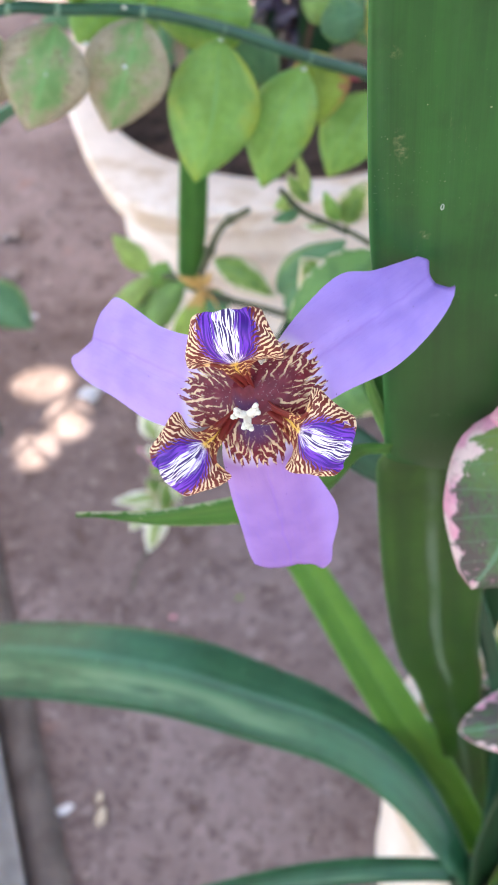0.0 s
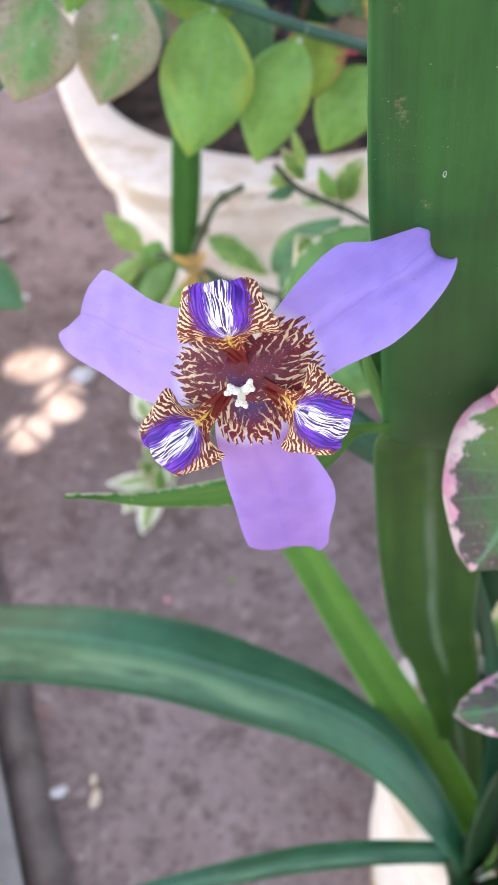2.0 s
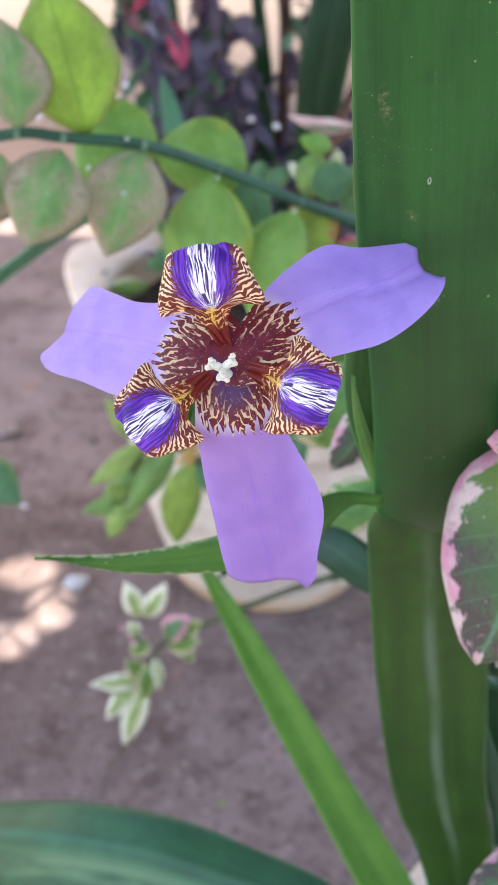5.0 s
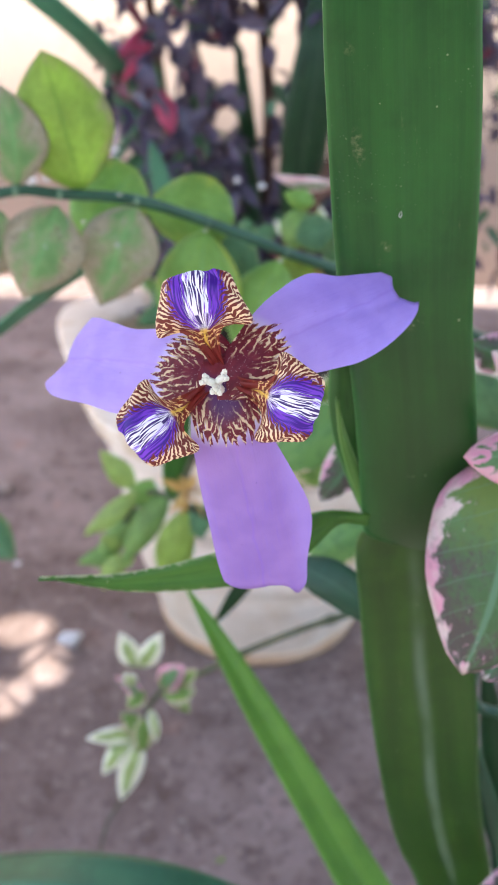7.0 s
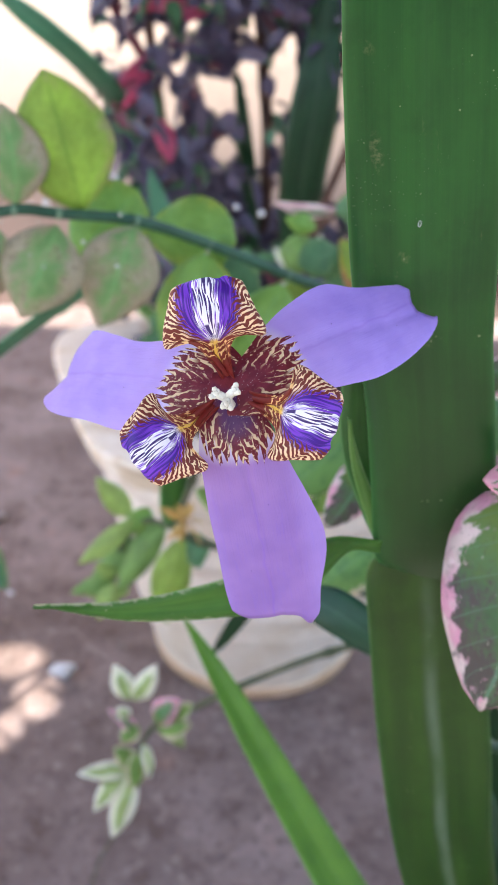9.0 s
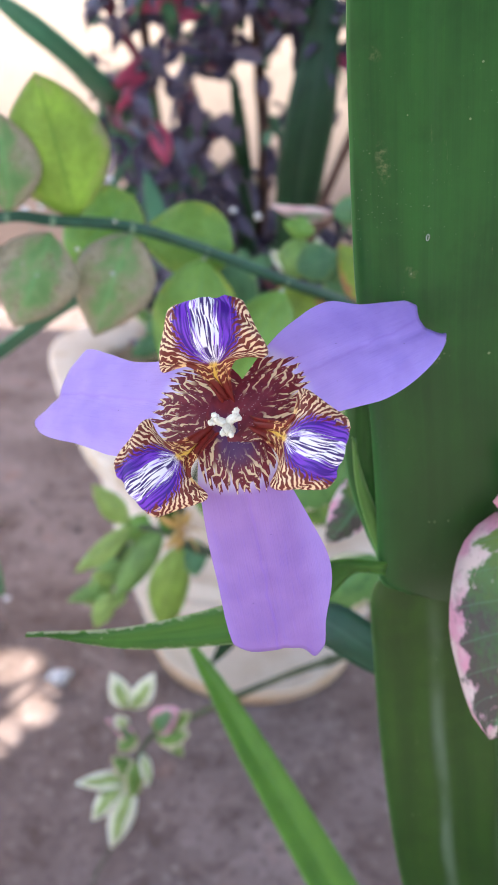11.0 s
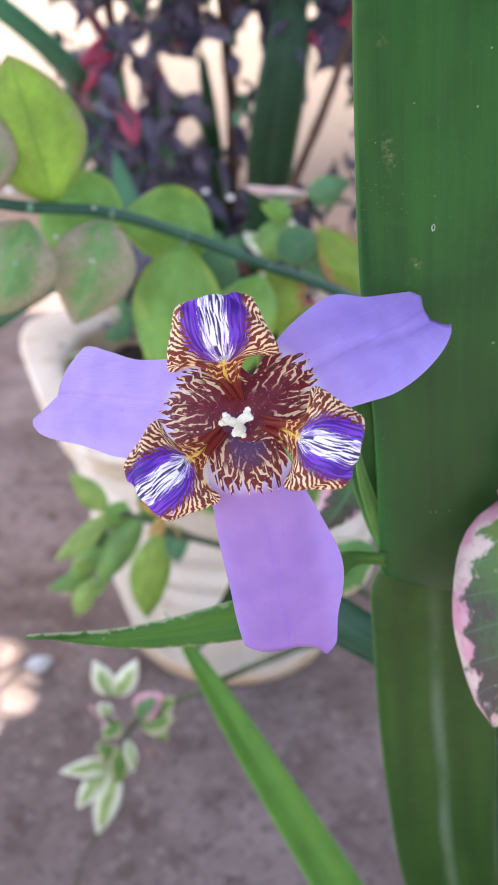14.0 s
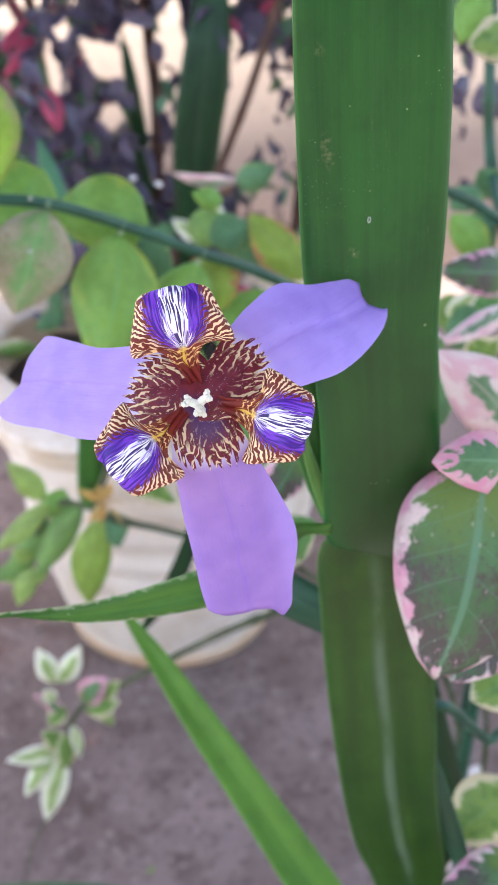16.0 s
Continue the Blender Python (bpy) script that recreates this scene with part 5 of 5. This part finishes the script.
RIGHT = [
    ('deep', (0.299, 0.66, 0.886), (0.276, 0.65, 0.869), 0.03, -25),
    ('deep', (0.303, 0.62, 0.866), (0.275, 0.61, 0.853), 0.034, 12),
    ('deep', (0.249, 0.55, 0.815), (0.275, 0.54, 0.796), 0.034, -1),
    ('meadow', (0.304, 0.6, 0.815), (0.278, 0.59, 0.793), 0.034, -14),
    ('sage', (0.262, 0.6, 0.815), (0.274, 0.59, 0.781), 0.03, 23),
    ('deep', (0.336, 0.7, 0.868), (0.311, 0.69, 0.894), 0.03, 10),
    ('plum', (0.422, 1.0, 0.932), (0.452, 0.99, 0.897), 0.045, -3),
    ('plum', (0.43, 1.05, 0.914), (0.403, 1.04, 0.927), 0.04, -16),
    ('edged', (0.263, 0.5, 0.799), (0.24, 0.49, 0.82), 0.03, 21),
    ('rosy', (0.1285, 0.2, 0.888), (0.1165, 0.185, 0.8135), 0.054, 0),
    ('pinkrim', (0.142, 0.205, 0.886), (0.1085, 0.195, 0.894), 0.021, 0),
    ('rosy', (0.159, 0.22, 0.812), (0.13, 0.2, 0.797), 0.028, 0),
    ('blush', (0.196, 0.32, 0.837), (0.144, 0.3, 0.889), 0.033, 0),
    ('blush', (0.223, 0.4, 0.874), (0.176, 0.38, 0.86), 0.013, 0),
    ('rosy', (0.27, 0.5, 0.862), (0.21, 0.48, 0.87), 0.0317, 0),
    ('edged', (0.285, 0.6, 0.997), (0.245, 0.58, 0.993), 0.0294, 0),
    ('lime', (0.298, 0.7, 1.028), (0.282, 0.7, 0.988), 0.0305, 0),
    ('edged', (0.203, 0.28, 0.721), (0.176, 0.27, 0.716), 0.027, 0),
    ('rosy', (0.19, 0.212, 0.668), (0.144, 0.206, 0.651), 0.034, 0),
    ('edged', (0.218, 0.28, 0.641), (0.184, 0.28, 0.601), 0.038, 0),
    ('rosy', (0.242, 0.3, 0.55), (0.197, 0.3, 0.531), 0.04, 0),
    ('lime', (0.258, 0.6, 0.877), (0.291, 0.6, 0.838), 0.0269, 0),
    ('pale', (0.245, 0.55, 0.815), (0.268, 0.55, 0.832), 0.0128, 0),
    ('deep', (0.253, 0.5, 0.832), (0.227, 0.5, 0.821), 0.0278, 0),
    ('rosy', (0.095, 0.33, 0.83), (0.077, 0.32, 0.801), 0.021, 15),
    ('meadow', (0.1, 0.41, 0.812), (0.053, 0.4, 0.771), 0.034, 10),
    ('meadow', (0.112, 0.36, 0.767), (0.077, 0.36, 0.732), 0.03, 0),
    ('edged', (0.092, 0.45, 0.734), (0.062, 0.45, 0.78), 0.036, 0),
    ('rosy', (0.161, 0.33, 0.873), (0.143, 0.33, 0.881), 0.0193, 0),
    ('deep', (0.178, 0.36, 0.823), (0.155, 0.36, 0.854), 0.0277, 0),
]
leafy("variegated_shrub", "shrub with pink and cream edged green leaves beside the iris", [([(0.27, 0.36, 0.3), (0.246, 0.34, 0.594), (0.222, 0.33, 0.622), (0.187, 0.31, 0.67), (0.161, 0.3, 0.698), (0.14, 0.22, 0.86), (0.126, 0.202, 0.886)], 0.003, STEM, 0.2), ([(0.3, 0.5, 0.0), (0.3, 0.5, 0.5), (0.29, 0.52, 0.8), (0.326, 0.7, 0.892), (0.321, 0.72, 0.957), (0.322, 0.75, 1.05)], 0.005, STEM, 0.2), ([(0.251, 0.6, 0.894), (0.274, 0.6, 0.885), (0.304, 0.6, 0.868)], 0.004, STEM, 0.2)], RIGHT, (0.27, 0.36, 0.3), seed=4)


# ---- dark shrub and strap plants before the wall ----
OPENINGS = [(-0.176, 0.958, 0.02), (-0.085, 0.939, 0.019), (-0.04, 0.924, 0.018), (-0.107, 0.885, 0.021), (-0.1, 0.851, 0.019), (-0.027, 0.888, 0.017), (0.006, 0.9, 0.021), (0.006, 0.875, 0.018), (0.0, 0.81, 0.024), (-0.123, 0.997, 0.014), (-0.152, 0.985, 0.015), (0.043, 1.01, 0.016), (-0.214, 0.99, 0.02), (0.028, 0.931, 0.013), (-0.24, 0.865, 0.022), (-0.224, 0.926, 0.014), (0.11, 0.985, 0.016), (-0.06, 1.02, 0.013), (0.052, 0.935, 0.022), (0.054, 0.895, 0.023), (0.054, 0.855, 0.023), (0.057, 0.815, 0.022), (0.108, 0.945, 0.023), (0.112, 0.905, 0.018), (0.25, 0.875, 0.032), (0.238, 0.82, 0.04), (0.222, 0.765, 0.042), (0.268, 0.82, 0.036), (0.2, 0.9, 0.012), (0.21, 1.0, 0.012)]


def make_dark_shrub():
    rnd = random.Random(5)
    at = (0.06, 1.75, 0.0)
    shrub = new("purple_shrub")
    shrub.location = at
    tagged(shrub, "shrub with glossy dark purple leaves and brown stems", "shrub")
    back = Matrix.Translation(-Vector(at))
    for pts, r in (([(0.08, 1.75, 0), (0.075, 1.7, 0.5), (0.076, 1.6, 0.8), (0.063, 1.6, 0.95), (0.04, 1.6, 1.15)], 0.011), ([(0.06, 1.7, 0), (0.09, 1.36, 0.6), (0.125, 1.27, 0.715), (0.163, 1.27, 0.813), (0.2, 1.27, 0.913), (0.24, 1.3, 1.03)], 0.0065), ([(-0.02, 1.75, 0), (-0.08, 1.6, 0.6), (-0.14, 1.55, 1.1)], 0.009), ([(0.3, 1.75, 0), (0.33, 1.6, 0.6), (0.36, 1.6, 1.1)], 0.009)):
        part("stem", tube(pts, r, 40, 8, 0.15), BARK, shrub).matrix_parent_inverse = back
    tones = {name: bmesh.new() for name in ("plum", "wine", "moss")}
    layers = {name: b.loops.layers.uv.new("UVMap") for name, b in tones.items()}
    for _ in range(24000):
        x, z = rnd.uniform(-0.3, 0.62), rnd.uniform(0.5, 1.55)
        y = rnd.uniform(1.3, 2.0)
        n = noise.noise(Vector((x * 4, z * 4, 3)))
        lump = noise.noise(Vector((x * 7, y * 7, z * 7)))
        if abs((x - 0.16) / 0.47) ** 3.4 + abs((y - 1.65) / 0.37) ** 3.4 + abs((z - 1.02) / 0.53) ** 3.4 + 0.35 * lump > 1.0:
            continue
        keep = 1.0
        if 0.03 < x < 0.27 and 0.68 < z < 0.97:
            keep = 0.06
        near = 1.62 / (y + 0.02)
        xs, zs = 0.03 + (x - 0.03) * near, 1.02 + (z - 1.02) * near
        if noise.noise(Vector((xs * 34, zs * 34, 8))) + 0.3 * n > 0.13 and z > 0.74:
            keep = 0.0
        if xs < -0.215 - 0.04 * n or xs < -0.16 and zs < 0.78:
            keep = 0.0
        if xs > 0.215 and zs < 0.93:
            keep *= 0.1
        elif xs > 0.3:
            keep *= 0.5
        if rnd.random() > keep:
            continue
        red = noise.noise(Vector((x * 6, y * 6, z * 6 + 20))) > 0.22
        name = "wine" if red and rnd.random() < 0.17 else ("moss" if rnd.random() < 0.16 else "plum")
        bm, lay = tones[name], layers[name]
        base = Vector((x, y, z))
        way = Vector((rnd.uniform(-1, 1), rnd.uniform(-1, 0.4), rnd.uniform(-1.3, 0.3))).normalized()
        size, w = rnd.uniform(0.022, 0.055), rnd.uniform(0.006, 0.012)
        spots = [base + way * size * q - Vector((0, 0, 1)) * size * 0.25 * q * q for q in (0, 0.35, 0.7, 1)]
        if any(math.hypot((q.x - 0.02) * 1.68 / (q.y + 0.03) + 0.02 - a, (q.z - 1.03) * 1.68 / (q.y + 0.03) + 1.03 - b) < r * 0.9 for q in spots for a, b, r in OPENINGS):
            continue
        side = way.cross(Vector((rnd.uniform(-1, 1), rnd.uniform(-1, 1), rnd.uniform(0, 1)))).normalized()
        up = side.cross(way)
        rows = []
        for i in range(6):
            s = i / 5
            ww = w * math.sin(math.pi * min(1, 0.04 + s * 0.95)) ** 0.7
            c = base + way * size * s - Vector((0, 0, 1)) * size * 0.25 * s * s
            rows.append([bm.verts.new(c + side * ww * e + up * abs(e) * ww * 0.4) for e in (-1, 0, 1)])
        for i in range(5):
            for j in range(2):
                f = bm.faces.new((rows[i][j], rows[i][j + 1], rows[i + 1][j + 1], rows[i + 1][j]))
                for loop, q in zip(f.loops, ((i, j), (i, j + 1), (i + 1, j + 1), (i + 1, j))):
                    loop[lay].uv = (q[1] - 1, q[0] / 5)
    for name, words in (("plum", "dense dark purple leaves"), ("wine", "wine red young leaves"), ("moss", "dark green leaves")):
        part("foliage", tones[name], LEAF[name], shrub, words).matrix_parent_inverse = back
    for base, tip, w in (((-0.096, 1.35, 0.887), (-0.076, 1.33, 0.825), 0.032), ((-0.05, 1.4, 1.05), (-0.14, 1.38, 1.03), 0.02), ((0.22, 1.4, 0.98), (0.26, 1.38, 1.04), 0.02), ((-0.12, 1.4, 0.97), (-0.17, 1.38, 0.9), 0.018), ((-0.1, 1.36, 1.04), (-0.04, 1.34, 1.03), 0.02), ((-0.02, 1.36, 1.035), (-0.07, 1.33, 1.015), 0.018), ((-0.11, 1.36, 0.94), (-0.15, 1.34, 0.895), 0.018), ((-0.105, 1.37, 0.945), (-0.14, 1.34, 0.94), 0.014), ((0.17, 1.36, 0.985), (0.195, 1.34, 0.955), 0.014)):
        part("leaf", broad_leaf(base, tip, w, 10, seed=int(w * 9000)), LEAF["red"], shrub, "crimson young leaf").matrix_parent_inverse = back
    return shrub


make_dark_shrub()


def strap_plant(name, label, blades, at, material):
    plant = new(name)
    plant.location = at
    tagged(plant, label, "strap-leaved plant")
    back = Matrix.Translation(-Vector(at))
    for pts, w in blades:
        part("leaf", strap(pts, (1, 0.1, 0), [(0, w * 0.5), (0.5, w), (0.85, w * 0.7), (1, w * 0.05)], [(0, w * 0.5), (0.5, w), (0.85, w * 0.7), (1, w * 0.05)], 0.0015, 0.1, 40, 9), material, plant).matrix_parent_inverse = back
    return plant


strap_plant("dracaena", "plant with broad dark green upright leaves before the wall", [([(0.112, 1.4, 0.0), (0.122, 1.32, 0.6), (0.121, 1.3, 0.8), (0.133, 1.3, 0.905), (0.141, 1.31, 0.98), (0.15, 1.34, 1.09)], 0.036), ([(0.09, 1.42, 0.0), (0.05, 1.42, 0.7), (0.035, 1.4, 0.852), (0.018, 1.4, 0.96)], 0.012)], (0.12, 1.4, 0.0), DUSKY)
strap_plant("spider_lily", "plant with arching green strap leaves", [([(-0.1, 1.6, 0.0), (-0.13, 1.6, 0.6), (-0.155, 1.45, 0.86), (-0.17, 1.28, 0.94), (-0.218, 1.2, 0.998), (-0.3, 1.18, 1.06)], 0.021), ([(-0.05, 1.3, 0.0), (-0.04, 1.26, 0.6), (-0.08, 1.25, 0.75), (-0.1, 1.25, 0.83)], 0.016), ([(-0.3, 0.72, 0.65), (-0.194, 0.7, 0.737), (-0.093, 0.6, 0.827), (-0.04, 0.56, 0.86)], 0.008)], (-0.1, 1.3, 0.0), LILY)

# ---- low greenery at the foot of the purple shrub ----
rnd = random.Random(21)
LOW = [("blush", (0.136, 0.9, 0.842), (0.066, 0.925, 0.845), 0.022, 50), ("deep", (0.13, 0.9, 0.84), (0.17, 0.88, 0.86), 0.03, 0), ("pale", (0.14, 1.22, 0.75), (0.146, 1.2, 0.72), 0.014, 0)]
for k in range(46):
    b = Vector((rnd.uniform(-0.2, 0.3), rnd.uniform(1.05, 1.35), rnd.uniform(0.52, 0.76)))
    t = b + Vector((rnd.uniform(-0.06, 0.06), rnd.uniform(-0.04, 0.02), rnd.uniform(-0.045, 0.05)))
    LOW.append((rnd.choice(("deep", "deep", "plum", "plum", "plum", "edged", "red") if k % 9 else ("pale", "lime")), tuple(b), tuple(t), rnd.uniform(0.016, 0.03), rnd.uniform(-40, 40)))
leafy("low_greenery", "low mixed greenery with green and plum leaves behind the pot", [([(0.1, 1.5, 0.0), (0.1, 1.3, 0.5), (0.12, 1.1, 0.75), (0.134, 0.92, 0.838)], 0.004, BARK, 0.1), ([(0.0, 1.5, 0.0), (-0.02, 1.3, 0.5), (-0.1, 1.2, 0.7)], 0.004, BARK, 0.1)], LOW, (0.1, 1.5, 0.0), seed=6)
greens = bpy.data.objects["low_greenery"]
# White beads stand in for bright glints among the leaves; the shine is their colour.
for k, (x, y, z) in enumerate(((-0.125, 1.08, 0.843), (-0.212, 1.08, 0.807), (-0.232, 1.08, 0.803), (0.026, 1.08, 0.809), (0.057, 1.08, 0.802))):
    drop = part("water_drop", pebble(0.0038 + 0.0008 * (k % 3), k + 5, 0.8, 2), WHITE, greens, "white bead that stands in for a bright glint")
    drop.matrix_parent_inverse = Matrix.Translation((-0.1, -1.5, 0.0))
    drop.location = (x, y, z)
leafy("young_shoot", "young green shoot on the bare yard", [([(-0.4, 1.05, 0.0), (-0.38, 1.02, 0.2), (-0.345, 1.0, 0.36)], 0.003, STEM, 0.0)], [("deep", (-0.345, 1.0, 0.36), (-0.272, 0.95, 0.318), 0.062, 0)], (-0.4, 1.05, 0.0), seed=7)

# ---- small things on the yard ----
for name, at, size, shape, turn, mat, label in (
        ("stone", (-0.255, 1.145, 0.012), 0.02, 0.8, 20, STONE, "small pale stone on the bare yard"),
        ("stone", (-0.5, 1.66, 0.006), 0.026, 0.35, 50, DULL, "flat dull stone half sunk in the yard"),
        ("stone", (-0.47, 1.52, 0.004), 0.02, 0.3, 10, DULL, "flat dull stone half sunk in the yard"),
        ("stone", (-0.4, 1.375, 0.006), 0.008, 0.5, 0, STONE, "tiny pale pebble on the yard"),
        ("dry_petal", (-0.189, 0.411, 0.003), 0.012, 0.25, 25, STONE, "white dried petal on the yard"),
        ("straw_chip", (-0.148, 0.426, 0.003), 0.008, 0.4, 90, STRAW, "straw-coloured chip on the yard"),
        ("straw_chip", (-0.143, 0.403, 0.003), 0.012, 0.3, 80, STRAW, "straw-coloured chip on the yard"),
        ("fallen_petal", (-0.075, 0.687, 0.003), 0.005, 0.4, 0, BLOSSOM, "tiny pink fallen petal on the yard"),
        ("fallen_leaf", (0.02, 0.722, 0.003), 0.006, 0.3, 30, MOSSY, "tiny green fallen leaf on the yard")):
    bm = pebble(size, size * 100, shape, 3)
    for v in bm.verts:
        v.co.y *= 0.85 if name == "stone" else 0.62
        v.co.z += 0.12 * v.co.x * math.sin(v.co.x * 150)
    tagged(part(name, bm, mat), label, name.replace("_", " ")).matrix_world = pose(*at, 0, 0, turn)
dry = new("dry_flower")
dry.location = (-0.014, 0.66, 0.603)
tagged(dry, "withered yellow flower caught on the young shrub", "flower")
for k in range(7):
    a = k * 0.9
    part("petal", broad_leaf((0, 0, 0), (0.02 * math.cos(a) * (1 + 0.3 * math.sin(5 * a)), -0.008 + 0.01 * math.sin(3 * a), 0.026 * math.sin(a)), 0.009, 40 + 30 * (k % 3), seed=90 + k), DRY, dry)

egg = tube([(0.00036 * math.cos(a), 0, 0.0008 * math.sin(a)) for a in [k * math.pi / 6 for k in range(13)]], 0.00015, 25, 6)
iris_part("insect_egg", egg, EGG, "tiny pale insect mark on the leaf").matrix_basis = Matrix.Translation((0.0806, 0.194, 0.97))
speck = pebble(0.0003, 2, 0.6, 1)
petal_part(speck, "speck", SOIL, "tiny dark speck").location = FLOWER.inverted() @ Vector((0.039, 0.1495, 0.899))

# crumbs of earth and dry bits over the yard
rnd = random.Random(31)
bits = bmesh.new()
for k in range(420):
    x, y, r = rnd.uniform(-0.8, 0.6), rnd.uniform(0.25, 2.4), rnd.uniform(0.0012, 0.0045) * (1.8 if rnd.random() < 0.08 else 1)
    made = bmesh.ops.create_icosphere(bits, subdivisions=1, radius=r)
    for v in made["verts"]:
        v.co = Vector((v.co.x * rnd.uniform(0.7, 1.5), v.co.y * rnd.uniform(0.7, 1.3), v.co.z * 0.6)) + Vector((x, y, 0.002))
tagged(part("earth_crumbs", bits, CRUMB), "scattered crumbs of earth and grit on the yard", "grit", kind="stuff")

# ---- litter in the large pot, and scraps ----
for k, (base, tip, w, turn, kind, label) in enumerate((
        ((-0.2, 1.33, 0.515), (-0.225, 1.29, 0.505), 0.03, 70, "litter", "curled dark brown dead leaf on the pot rim"),
        ((-0.13, 1.3, 0.505), (-0.21, 1.29, 0.5), 0.034, 20, "edged", "fallen green and cream leaf on the pot rim"),
        ((-0.1, 1.25, 0.452), (-0.14, 1.2, 0.455), 0.03, 40, "litter", "brown dead leaf on the potting soil"),
        ((-0.02, 1.15, 0.452), (0.03, 1.12, 0.455), 0.03, -30, "litter", "brown dead leaf on the potting soil"),
        ((-0.06, 1.13, 0.452), (-0.09, 1.17, 0.46), 0.024, 10, "litter", "brown dead leaf on the potting soil"))):
    ob = part("fallen_leaf", broad_leaf((0, 0, 0), Vector(tip) - Vector(base), w, turn, eye=Vector((0.03, -0.03, 1.05)) - Vector(base), droop=0.2, cup=0.3, seed=300 + k), LEAF[kind])
    ob.location = base
    tagged(ob, label, "fallen leaf", "fallen leaves in the pot" if kind == "litter" else "")
tag = part("plant_tag", box(-0.009, 0.009, -0.001, 0.001, -0.06, 0.06, 0.0008), WHITE)
tag.matrix_world = pose(-0.012, 1.16, 0.51, -10, 6, 15)
tagged(tag, "white plastic plant tag stuck in the potting soil", "plant tag")
scrap = part("plastic_scrap", box(-0.03, 0.03, -0.018, 0.018, 0.0, 0.012, 0.004), WHITE)
scrap.matrix_world = pose(0.485, 0.815, 0.0, 0, 0, 20)
tagged(scrap, "white plastic scrap lying on the yard", "plastic scrap")
